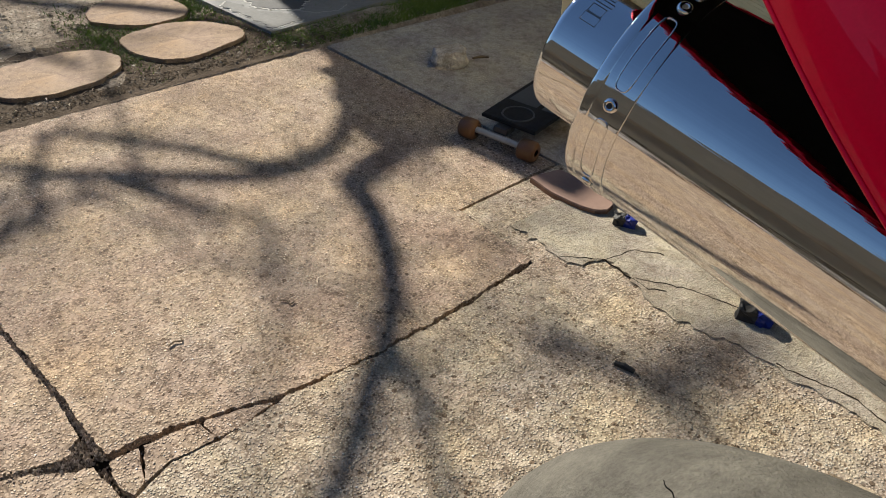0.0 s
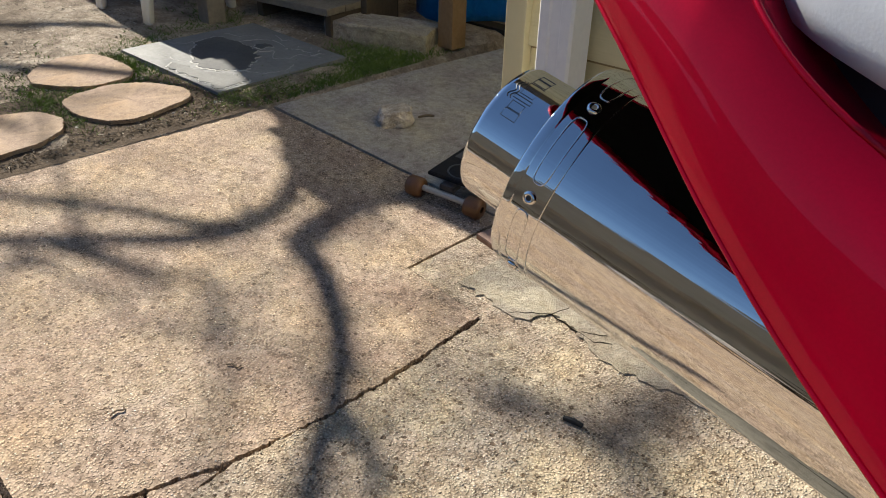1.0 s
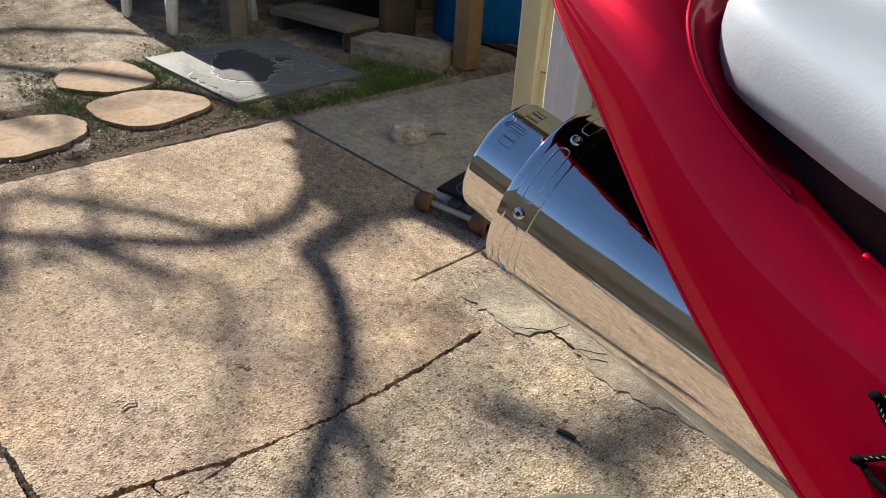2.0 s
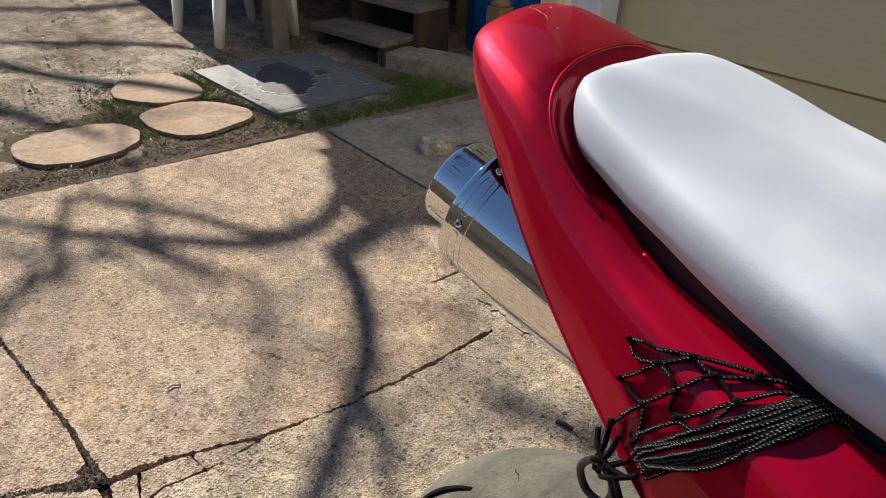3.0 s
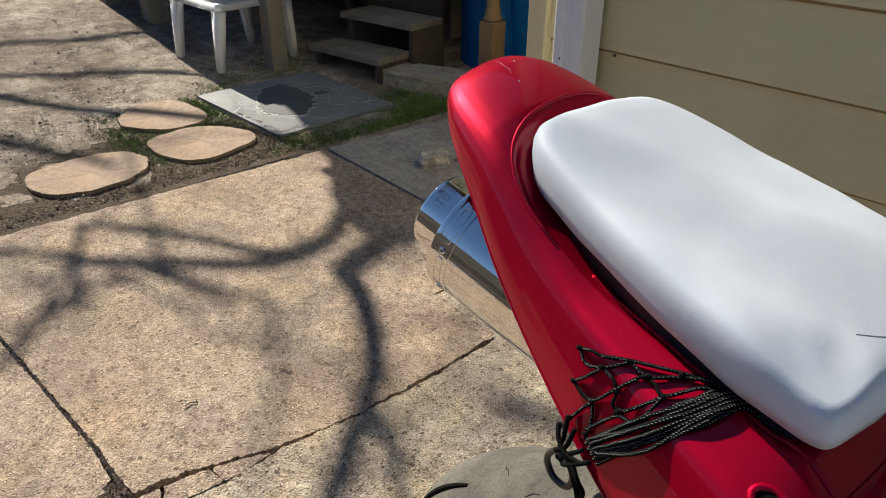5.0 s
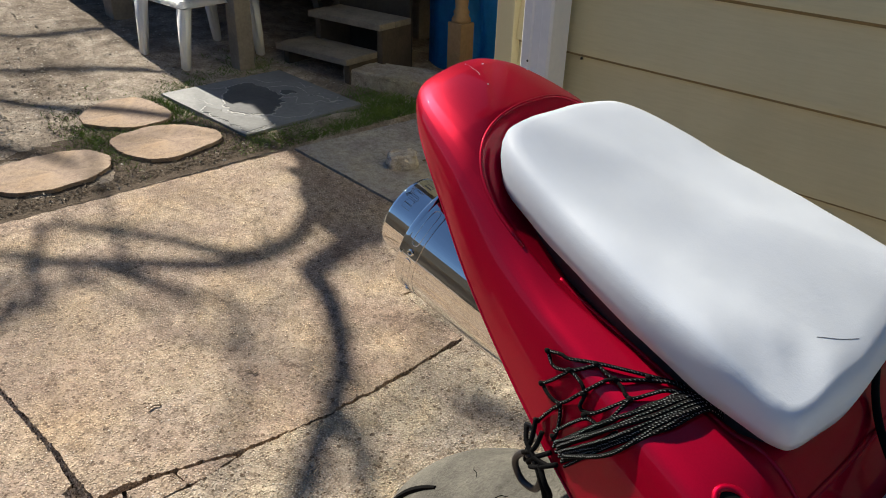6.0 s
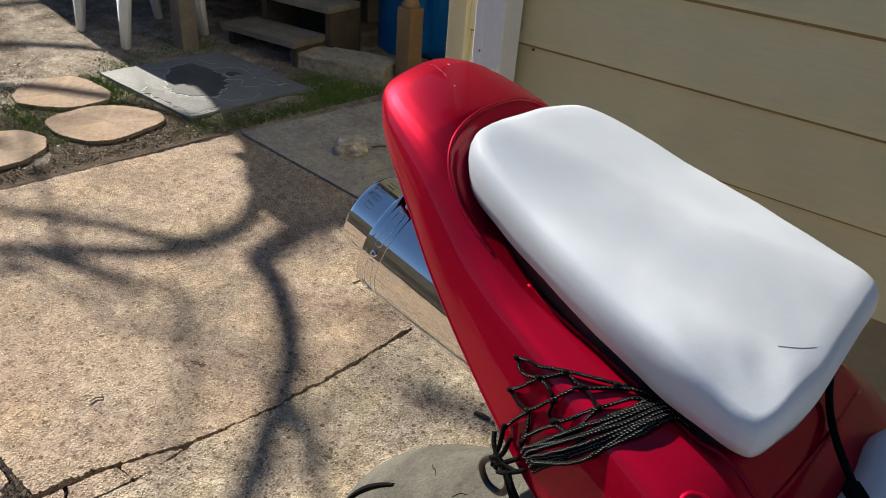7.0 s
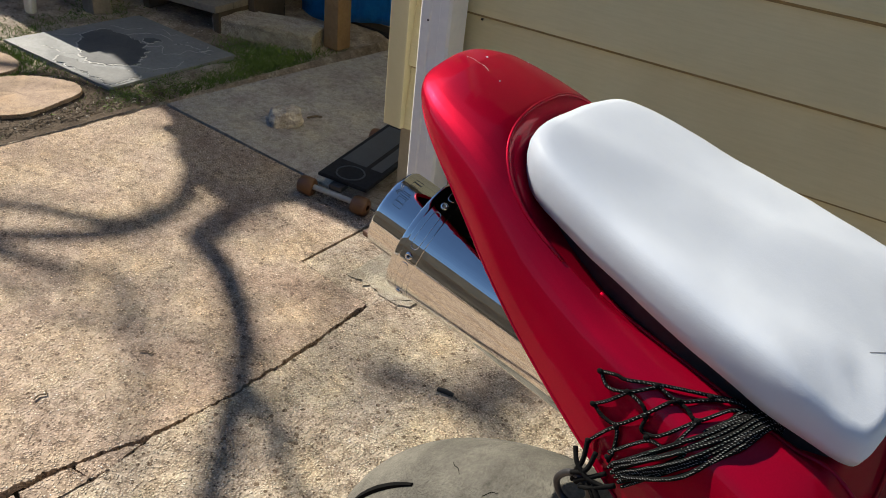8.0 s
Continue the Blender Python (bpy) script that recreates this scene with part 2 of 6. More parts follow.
# near-black colour stands in for deep shade under deck and porch
M["deck_shade"] = plain("boards_darkened_for_shade", (0.022, 0.018, 0.014), (0.05, 0.042, 0.033), 10, 0.9, bump_s=0.5)
M["riser"] = plain("brown_stained_boards", (0.05, 0.038, 0.027), (0.10, 0.078, 0.057), 10, 0.85, bump_s=0.5, bump_scale=90, bump_d=0.003)
M["dark_fence"] = plain("dark_brown_fence", (0.09, 0.075, 0.055), (0.16, 0.13, 0.10), 3, 0.85, bump_s=0.4, bump_scale=30, bump_d=0.01)
M["amber"] = plain("amber_urethane", (0.10, 0.042, 0.014), (0.17, 0.075, 0.026), 30, 0.45)
M["grip"] = plain("black_grip_deck", (0.008, 0.008, 0.010), (0.022, 0.023, 0.026), 60, 0.8, spec=0.2)
M["deck_print"] = plain("grey_printed_deck", (0.035, 0.038, 0.044), (0.06, 0.064, 0.072), 12, 0.5)
M["axle"] = plain("dull_cast_axle", (0.34, 0.32, 0.29), (0.48, 0.46, 0.42), 60, 0.5, metal=0.3, bump_s=0.2, bump_scale=200, bump_d=0.001)
M["pink_tile"] = plain("pink_clay_face", (0.25, 0.16, 0.125), (0.32, 0.21, 0.165), 14, 0.8, bump_s=0.3)
M["brown_clay"] = plain("broken_brown_clay", (0.16, 0.085, 0.05), (0.27, 0.15, 0.09), 40, 0.9, bump_s=0.6)
M["blue_plastic"] = plain("blue_plastic", (0.004, 0.01, 0.13), (0.01, 0.03, 0.28), 60, 0.3)
M["rockm"] = plain("pale_field_stone", (0.17, 0.12, 0.08), (0.82, 0.75, 0.64), 24, 0.85, bump_s=0.9, bump_scale=70, bump_d=0.006)
M["twig"] = plain("dry_twig", (0.10, 0.07, 0.045), (0.2, 0.15, 0.1), 80, 0.9)
M["leaf_dry"] = plain("dry_leaf", (0.42, 0.34, 0.24), (0.6, 0.52, 0.4), 60, 0.8)
M["grass"] = plain("short_grass", (0.05, 0.105, 0.014), (0.17, 0.24, 0.045), 9, 0.7)
M["bark"] = plain("grey_bark", (0.10, 0.085, 0.07), (0.2, 0.17, 0.14), 12, 0.95, bump_s=0.8, bump_scale=50, bump_d=0.01)
M["shingle"] = plain("grey_roof_shingles", (0.08, 0.08, 0.08), (0.15, 0.145, 0.14), 8, 0.9, bump_s=0.5, bump_scale=40, bump_d=0.005)


def red_paint():
    m, nt, ln, b = nodes_of("candy_red_paint")
    v = coords(nt, ln)
    flake = noise_tex(nt, ln, v, 900, 2)
    dust = noise_tex(nt, ln, v, 30, 6)
    c = ramp(nt, ln, flake, [(0.2, (0.33, 0.0004, 0.018)), (0.8, (0.39, 0.0006, 0.022))])
    ln.new(c, b.inputs["Base Color"])
    b.inputs["Metallic"].default_value, b.inputs["Roughness"].default_value = 0.55, 0.45
    b.inputs["Specular IOR Level"].default_value = 0.0
    b.inputs["Coat Weight"].default_value, b.inputs["Coat IOR"].default_value = 0.5, 1.5
    r = ramp(nt, ln, dust, [(0.35, (0.008, 0.008, 0.008)), (0.75, (0.03, 0.03, 0.03))])
    ln.new(r, b.inputs["Coat Roughness"])
    return m


def lap_paint(name, low, high):
    """Thick paint over embossed wood grain that runs along x, with faint dirt."""
    m, nt, ln, b = nodes_of(name)
    v = nt.new("ShaderNodeNewGeometry").outputs["Position"]
    mp = nt.new("ShaderNodeMapping")
    mp.inputs["Scale"].default_value = (0.05, 1.0, 1.0)
    ln.new(v, mp.inputs["Vector"])
    grain, dirt = noise_tex(nt, ln, mp.outputs["Vector"], 190, 5, 0.65), noise_tex(nt, ln, v, 5, 6, 0.6)
    c = ramp(nt, ln, dirt, [(0.3, low), (0.7, high)])
    c = mix(nt, ln, c, ramp(nt, ln, grain, [(0.3, (0.92, 0.92, 0.91)), (0.6, (1.0, 1.0, 1.0))]), 0.8, "MULTIPLY")
    oi = nt.new("ShaderNodeObjectInfo")
    c = mix(nt, ln, c, ramp(nt, ln, oi.outputs["Random"], [(0.0, (0.94, 0.94, 0.93)), (1.0, (1.05, 1.05, 1.05))]), 0.9, "MULTIPLY")
    ln.new(c, b.inputs["Base Color"])
    b.inputs["Roughness"].default_value = 0.5
    bump(nt, ln, b, grain, 0.35, 0.0015)
    return m


def chrome():
    """Polished steel, drawn along its axis (z), so that it streaks a little."""
    m, nt, ln, b = nodes_of("polished_stainless")
    v = coords(nt, ln)
    mp = nt.new("ShaderNodeMapping")
    mp.inputs["Scale"].default_value = (1.0, 1.0, 0.002)
    ln.new(v, mp.inputs["Vector"])
    wide, fine = noise_tex(nt, ln, mp.outputs["Vector"], 160, 3, 0.6), noise_tex(nt, ln, mp.outputs["Vector"], 900, 2, 0.6)
    smudge = noise_tex(nt, ln, v, 35, 5)
    ln.new(ramp(nt, ln, smudge, [(0.3, (0.78, 0.77, 0.75)), (0.7, (0.84, 0.83, 0.81))]), b.inputs["Base Color"])
    ln.new(ramp(nt, ln, smudge, [(0.35, (0.012, 0.012, 0.012)), (0.75, (0.04, 0.04, 0.04))]), b.inputs["Roughness"])
    b.inputs["Metallic"].default_value = 1.0
    first = bump(nt, ln, b, wide, 0.10, 0.0008)
    bump(nt, ln, b, fine, 0.05, 0.0003, first)
    return m


def vinyl():
    m, nt, ln, b = nodes_of("white_seat_vinyl")
    v = coords(nt, ln)
    big, crease = noise_tex(nt, ln, v, 14, 5), noise_tex(nt, ln, v, 60, 6, 0.7)
    c = ramp(nt, ln, big, [(0.3, (0.545, 0.59, 0.66)), (0.7, (0.60, 0.645, 0.705))])
    ln.new(c, b.inputs["Base Color"])
    b.inputs["Roughness"].default_value = 0.6
    vo = nt.new("ShaderNodeTexVoronoi")
    vo.inputs["Scale"].default_value = 900
    ln.new(v, vo.inputs["Vector"])
    first = bump(nt, ln, b, vo.outputs["Distance"], 0.10, 0.0003)
    second = bump(nt, ln, b, crease, 0.07, 0.003, first)
    # fine wrinkles, drawn out across the seat
    mp = nt.new("ShaderNodeMapping")
    mp.inputs["Rotation"].default_value = (0, 0, 0.5)
    mp.inputs["Scale"].default_value = (1.0, 0.28, 1.0)
    ln.new(v, mp.inputs["Vector"])
    wr = noise_tex(nt, ln, mp.outputs["Vector"], 150, 4, 0.6)
    where = noise_tex(nt, ln, v, 17, 2)
    am = nt.new("ShaderNodeMath")
    am.operation = "MULTIPLY"
    ln.new(ramp(nt, ln, where, [(0.56, (0, 0, 0)), (0.66, (1, 1, 1))]), am.inputs[0])
    ln.new(wr, am.inputs[1])
    bump(nt, ln, b, am.outputs[0], 0.09, 0.002, second)
    return m


def slate(name, low, high):
    m, nt, ln, b = nodes_of(name)
    v = coords(nt, ln)
    n1, n2 = noise_tex(nt, ln, v, 6, 7, 0.65), noise_tex(nt, ln, v, 60, 6, 0.7)
    c = mix(nt, ln, ramp(nt, ln, n1, [(0.3, low), (0.7, high)]), ramp(nt, ln, n2, [(0.3, (0.8, 0.8, 0.8)), (0.7, (1.15, 1.15, 1.15))]), 0.8, "MULTIPLY")
    ln.new(c, b.inputs["Base Color"])
    b.inputs["Roughness"].default_value = 0.55
    first = bump(nt, ln, b, n1, 0.5, 0.006)
    bump(nt, ln, b, n2, 0.3, 0.003, first)
    return m


M["red"], M["vinyl"], M["chrome"] = red_paint(), vinyl(), chrome()
M["siding"] = lap_paint("painted_lap_siding", (0.605, 0.535, 0.315), (0.67, 0.595, 0.355))
M["slate"] = slate("blue_grey_slate", (0.16, 0.17, 0.18), (0.24, 0.248, 0.253))
M["slate_dark"] = slate("dark_slate_layer", (0.06, 0.065, 0.074), (0.10, 0.106, 0.115))
M["slate_mid"] = slate("grey_slate_layer", (0.10, 0.106, 0.112), (0.165, 0.17, 0.175))
M["slate_pale"] = slate("pale_slate_edge", (0.38, 0.38, 0.375), (0.48, 0.48, 0.475))

# ---- building helpers ----
SLOPE = 3.1


def gz(x):
    """Height of the sloping yard at x."""
    return -x * math.tan(radians(SLOPE)) if x > -8 else 8 * math.tan(radians(SLOPE))


def on_ground(x, y, rz=0.0, h=0.0):
    return Matrix.Translation((x, y, gz(x) + h)) @ pose(0, 0, 0, 0, SLOPE, 0) @ pose(0, 0, 0, 0, 0, rz)


def mesh_of(name, bm, material, smooth=False):
    me = bpy.data.meshes.new(name)
    bmesh.ops.recalc_face_normals(bm, faces=bm.faces)
    bm.to_mesh(me)
    bm.free()
    me.materials.append(material)
    if smooth:
        me.shade_smooth()
    return me


def part(name, bm, material, parent=None, label="", smooth=False, m=None):
    ob = new(name, mesh_of(name, bm, material, smooth))
    if m is not None:
        ob.matrix_basis = m
    if parent is not None:
        ob.parent = parent
    if label:
        ob["label"] = label
    return ob


def thing(name, m, label, category, group="", kind=""):
    return tagged(_placed(new(name), m), label, category, group, kind)


def _placed(ob, m):
    ob.matrix_basis = m
    ob.empty_display_size = 0.05
    return ob


def box(bm, x0, x1, y0, y1, z0, z1, bev=0.0, m=None):
    r = bmesh.ops.create_cube(bm, size=1.0)
    vs = r["verts"]
    bmesh.ops.transform(bm, matrix=Matrix.Translation(((x0 + x1) / 2, (y0 + y1) / 2, (z0 + z1) / 2)) @ Matrix.Diagonal((x1 - x0, y1 - y0, z1 - z0, 1)), verts=vs)
    if bev:
        es = list({e for v in vs for e in v.link_edges})
        g = bmesh.ops.bevel(bm, geom=es, offset=bev, segments=2, affect="EDGES", profile=0.6)
        vs = list({v for f in g["faces"] for v in f.verts} | {v for v in vs if v.is_valid})
    if m is not None:
        bmesh.ops.transform(bm, matrix=m, verts=vs)
    return bm


def boxed(x0, x1, y0, y1, z0, z1, bev=0.0, m=None):
    return box(bmesh.new(), x0, x1, y0, y1, z0, z1, bev, m)


def smooth_line(pts, n=8, closed=False):
    """Catmull-Rom through the points."""
    p = [Vector(q) for q in pts]
    k = len(p)
    out = []
    for i in range(k if closed else k - 1):
        if closed:
            a, b, c, d = p[i - 1], p[i], p[(i + 1) % k], p[(i + 2) % k]
        else:
            a, b, c, d = p[max(i - 1, 0)], p[i], p[i + 1], p[min(i + 2, k - 1)]
        for j in range(n):
            t = j / n
            out.append(0.5 * ((2 * b) + (c - a) * t + (2 * a - 5 * b + 4 * c - d) * t * t + (3 * b - a - 3 * c + d) * t ** 3))
    if not closed:
        out.append(p[-1])
    return out


def tube(bm, pts, radius, seg=8, caps=True, closed=False):
    """A tube along pts; radius is a number or a list."""
    pts = [Vector(p) for p in pts]
    n = len(pts)
    rad = radius if isinstance(radius, (list, tuple)) else [radius] * n
    rings, up = [], None
    for i, p in enumerate(pts):
        if closed:
            d = (pts[(i + 1) % n] - pts[i - 1]).normalized()
        else:
            d = (pts[min(i + 1, n - 1)] - pts[max(i - 1, 0)]).normalized()
        if up is None:
            up = d.orthogonal().normalized()
        side = d.cross(up)
        side = side.normalized() if side.length > 1e-6 else d.orthogonal().normalized()
        up = side.cross(d).normalized()
        rings.append([bm.verts.new(p + rad[i] * (math.cos(a) * side + math.sin(a) * up)) for a in (2 * math.pi * k / seg for k in range(seg))])
    for i in range(n if closed else n - 1):
        a, b = rings[i], rings[(i + 1) % n]
        for k in range(seg):
            bm.faces.new((a[k], a[(k + 1) % seg], b[(k + 1) % seg], b[k]))
    if caps and not closed:
        bm.faces.new(rings[0])
        bm.faces.new(rings[-1][::-1])
    return bm


def lathe(bm, profile, seg=48, m=None):
    """A body of revolution about z; profile rows of radius, z."""
    rings = []
    for r, z in profile:
        rings.append([bm.verts.new((r * math.cos(2 * math.pi * k / seg), r * math.sin(2 * math.pi * k / seg), z)) for k in range(seg)])
    for a, b in zip(rings, rings[1:]):
        for k in range(seg):
            bm.faces.new((a[k], a[(k + 1) % seg], b[(k + 1) % seg], b[k]))
    if m is not None:
        bmesh.ops.transform(bm, matrix=m, verts=[v for r in rings for v in r])
    return bm


def prism(bm, outline, z0, z1, bev=0.0):
    """A flat plate with the given outline, top at z1."""
    top = [bm.verts.new((x, y, z1)) for x, y in outline]
    bot = [bm.verts.new((x, y, z0)) for x, y in outline]
    f = bm.faces.new(top)
    bm.faces.new(bot[::-1])
    n = len(top)
    for i in range(n):
        bm.faces.new((top[i - 1], bot[i - 1], bot[i], top[i]))
    if bev:
        bmesh.ops.bevel(bm, geom=[e for e in f.edges], offset=bev, segments=2, affect="EDGES")
    return bm


def rough_line(a, b, step, amp, seed):
    """Points from a to b (b left out), wandering sideways."""
    a, b = Vector(a), Vector(b)
    n = max(2, int((b - a).length / step))
    side = Vector((-(b - a).y, (b - a).x)).normalized()
    out = []
    for i in range(n):
        t = i / n
        p = a.lerp(b, t)
        w = 0.4 * noise.noise(Vector((p.x * 6, p.y * 6, seed))) + 0.5 * noise.noise(Vector((p.x * 25, p.y * 25, seed + 9))) + 0.45 * noise.noise(Vector((p.x * 80, p.y * 80, seed + 5))) + 0.35 * noise.noise(Vector((p.x * 210, p.y * 210, seed + 2)))
        p = p + side * amp * w * (1 if 0 < i else 0)
        out.append((p.x, p.y))
    return out


def shrunk(pts, k):
    """The outline drawn in towards its middle."""
    mx, my = sum(p[0] for p in pts) / len(pts), sum(p[1] for p in pts) / len(pts)
    return [(mx + (x - mx) * k, my + (y - my) * k) for x, y in pts]


def rough_outline(corners, step=0.02, amp=0.004, seed=0.0):
    out = []
    for a, b in zip(corners, corners[1:] + corners[:1]):
        out += rough_line(a, b, step, amp, seed)
    return out


# ---- the ground ----


def axis_steps(lo, hi, fine, far):
    out = list(np.arange(lo, hi + 1e-6, fine))
    d = fine
    while out[-1] < far:
        d *= 1.6
        out.append(out[-1] + d)
    d = fine
    while out[0] > -far:
        d *= 1.6
        out.insert(0, out[0] - d)
    return out


def build_ground():
    xs, ys = axis_steps(-4.6, -1.5, 0.03, 400), axis_steps(-0.2, 3.0, 0.03, 400)
    bm = bmesh.new()
    grid = []
    for x in xs:
        row = []
        for y in ys:
            z = gz(max(min(x, 12), -8))
            if x > -1.72:
                z -= 0.05 * min(1, (x + 1.72) / 0.04)
            else:
                q = Vector((x, y, 0))
                z += 0.016 * noise.noise(q * 2.2) + 0.009 * noise.noise(q * 9) + 0.005 * noise.noise(q * 31) - 0.012
                z -= 0.02 * max(0, 1 - abs(x + 1.77) / 0.06)
                if -2.50 < x < -1.90 and 1.66 < y < 2.28:
                    z -= 0.018
            row.append(bm.verts.new((x, y, z)))
        grid.append(row)
    for a, b in zip(grid, grid[1:]):
        for i in range(len(ys) - 1):
            bm.faces.new((a[i], b[i], b[i + 1], a[i + 1]))
    g = part("ground", bm, M["dirt"], smooth=True)
    tagged(g, "dry trodden brown earth with pebbles and dead leaves", "ground", kind="structure")


build_ground()


def build_pavement():
    pav = thing("pavement", pose(0, 0, 0), "cracked tan concrete slabs with exposed aggregate", "pavement", kind="structure")
    m = pose(0, 0, 0, 0, SLOPE, 0)
    bed = prism(bmesh.new(), [(-1.70, -2.98), (3.98, -2.98), (3.98, 2.2), (-0.72, 2.2), (-0.72, 3.2), (-1.64, 3.2)], -0.08, -0.018)
    part("joint_bed", bed, M["crack"], pav, "dark earth in the joints", m=m)
    J = [(-0.561, 0.588), (-0.5575, 0.634), (-0.5440, 0.703), (-0.5205, 0.787), (-0.495, 0.86), (-0.470, 1.05), (-0.468, 1.25), (-0.478, 1.472)]
    g = 0.0058

    def crackline(off):
        out = []
        for a, b in zip(J, J[1:]):
            out += rough_line((a[0] + off, a[1]), (b[0] + off, b[1]), 0.005, 0.011, 3.0 + 40 * off)
        return out + [(J[-1][0] + off, J[-1][1])]

    main = crackline(-g) + rough_line((-0.4785, 1.478), (-0.722, 1.486), 0.02, 0.004, 5) + rough_line((-0.722, 1.486), (-0.722, 1.826), 0.02, 0.003, 6)
    main += rough_line((-0.722, 1.824), (-1.70, 1.782), 0.03, 0.003, 7) + rough_line((-1.70, 1.784), (-1.735, 0.4887), 0.02, 0.012, 8)
    main += rough_line((-1.735, 0.4887), (-0.975, 0.5560), 0.006, 0.0055, 9) + rough_line((-0.975, 0.5560), (-0.733, 0.5780), 0.005, 0.0055, 9) + rough_line((-0.733, 0.5780), (-0.572, 0.5855), 0.005, 0.0055, 9)
    part("slab", prism(bmesh.new(), main, -0.09, 0.0), M["slab"], pav, "pinkish tan exposed-aggregate slab", m=m)
    left = rough_line((-0.627, 0.569), (-0.733, 0.5720), 0.005, 0.0055, 9.5) + rough_line((-0.733, 0.5720), (-0.975, 0.5500), 0.005, 0.0055, 9.5) + rough_line((-0.975, 0.5500), (-1.735, 0.4823), 0.006, 0.0055, 9.5)
    left += rough_line((-1.735, 0.4823), (-1.76, -3), 0.03, 0.01, 11) + [(-1.76, -3)] + rough_line((-0.66, -3), (-0.640, 0.42), 0.05, 0.004, 12) + rough_line((-0.640, 0.42), (-0.612, 0.500), 0.008, 0.008, 12) + rough_line((-0.612, 0.500), (-0.598, 0.536), 0.006, 0.008, 12) + rough_line((-0.598, 0.536), (-0.627, 0.569), 0.006, 0.008, 12)
    part("slab", prism(bmesh.new(), left, -0.09, -0.002), M["slab"], pav, m=m)
    front = rough_line((-0.554, 0.564), (-0.569, 0.531), 0.006, 0.008, 12.5) + rough_line((-0.569, 0.531), (-0.602, 0.488), 0.006, 0.008, 12.5) + rough_line((-0.602, 0.488), (-0.630, 0.42), 0.008, 0.008, 12.5) + rough_line((-0.630, 0.42), (-0.65, -3), 0.05, 0.004, 12) + [(-0.65, -3), (4, -3)] + rough_line((4, 0.60), (-0.455, 0.572), 0.03, 0.006, 18) + rough_line((-0.455, 0.572), (-0.554, 0.564), 0.008, 0.006, 18)
    part("slab", prism(bmesh.new(), front, -0.09, 0.0), M["slab"], pav, m=m)
    right = crackline(g)[:3:-1]
    right = [p for p in right if p[1] > 0.87] + rough_line((-0.486, 0.855), (-0.477, 0.768), 0.008, 0.008, 21) + rough_line((-0.477, 0.768), (-0.486, 0.66), 0.008, 0.008, 21) + rough_line((-0.486, 0.66), (-0.460, 0.590), 0.008, 0.008, 21)
    right += rough_line((-0.455, 0.577), (4, 0.609), 0.03, 0.006, 18) + [(4, 2.15), (-0.711, 2.15)]
    right += rough_line((-0.711, 1.826), (-0.712, 1.494), 0.02, 0.003, 6.2) + [(-0.713, 1.487)] + rough_line((-0.722, 1.4865), (-0.4785, 1.4785), 0.02, 0.004, 5)[1:]
    part("slab", prism(bmesh.new(), right, -0.09, 0.001), M["slab_coarse"], pav, "pale coarse exposed-aggregate slab", m=m)
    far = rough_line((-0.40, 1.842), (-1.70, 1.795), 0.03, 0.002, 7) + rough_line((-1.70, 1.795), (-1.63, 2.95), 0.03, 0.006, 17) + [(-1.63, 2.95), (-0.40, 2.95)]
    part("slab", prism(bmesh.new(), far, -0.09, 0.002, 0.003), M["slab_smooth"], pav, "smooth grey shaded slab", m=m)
    ap = rough_line((-0.60, 1.53), (-0.44, 1.53), 0.008, 0.03, 14) + rough_line((-0.44, 1.53), (-0.36, 1.61), 0.008, 0.03, 15) + rough_line((-0.36, 1.61), (-0.19, 1.556), 0.008, 0.035, 15) + rough_line((-0.19, 1.556), (0.0, 1.588), 0.008, 0.035, 15) + rough_line((0.0, 1.588), (0.233, 1.592), 0.010, 0.03, 15) + rough_line((0.233, 1.58), (4, 1.575), 0.04, 0.012, 15)
    ap += [(4, 1.575), (4, 2.14), (-0.60, 2.14)] + rough_line((-0.60, 1.80), (-0.60, 1.53), 0.012, 0.015, 16)
    part("slab", prism(bmesh.new(), ap, -0.02, 0.0045, 0.002), M["apron"], pav, "broken pale cement apron", m=m)
    # hairline cracks in the apron
    for k, line in enumerate(([(-0.45, 1.53), (-0.38, 1.60), (-0.36, 1.68), (-0.30, 1.72)], [(-0.30, 1.60), (-0.20, 1.66), (-0.05, 1.70), (0.10, 1.69)], [(-0.38, 1.60), (-0.26, 1.59), (-0.22, 1.62)], [(0.02, 1.60), (0.16, 1.63), (0.30, 1.60)])):
        pts = [Vector((x, y, 0.0036)) for i in range(len(line) - 1) for x, y in rough_line(line[i], line[i + 1], 0.01, 0.010, 40 + k)]
        part("crack", tube(bmesh.new(), pts, [0.0018 + 0.0012 * noise.noise(p * 30) for p in pts], 5), M["crack"], pav, m=m)
    # loose broken slivers along the long crack
    for k, sh in enumerate(([(-0.549, 0.588), (-0.546, 0.632), (-0.480, 0.612), (-0.464, 0.590), (-0.505, 0.580)], [(-0.545, 0.638), (-0.5305, 0.715), (-0.526, 0.728), (-0.4835, 0.733), (-0.4825, 0.70), (-0.4895, 0.662), (-0.474, 0.609)], [(-0.527, 0.733), (-0.5055, 0.820), (-0.4895, 0.848), (-0.4815, 0.770), (-0.4835, 0.738)])):
        part("sliver", prism(bmesh.new(), rough_outline(shrunk(sh, 0.98), 0.004, 0.007, 20 + k), -0.03, (0.001, 0.003, 0.0)[k], 0.001), M["slab"], pav, m=m)
    return pav


build_pavement()

# ---- the house ----
WALL_Y = 1.864
SKEW = Matrix.Translation((-0.73, WALL_Y, 0)) @ pose(0, 0, 0, 0, 0, 3.0) @ Matrix.Translation((0.73, -WALL_Y, 0))     # the wall leaves the corner at an angle


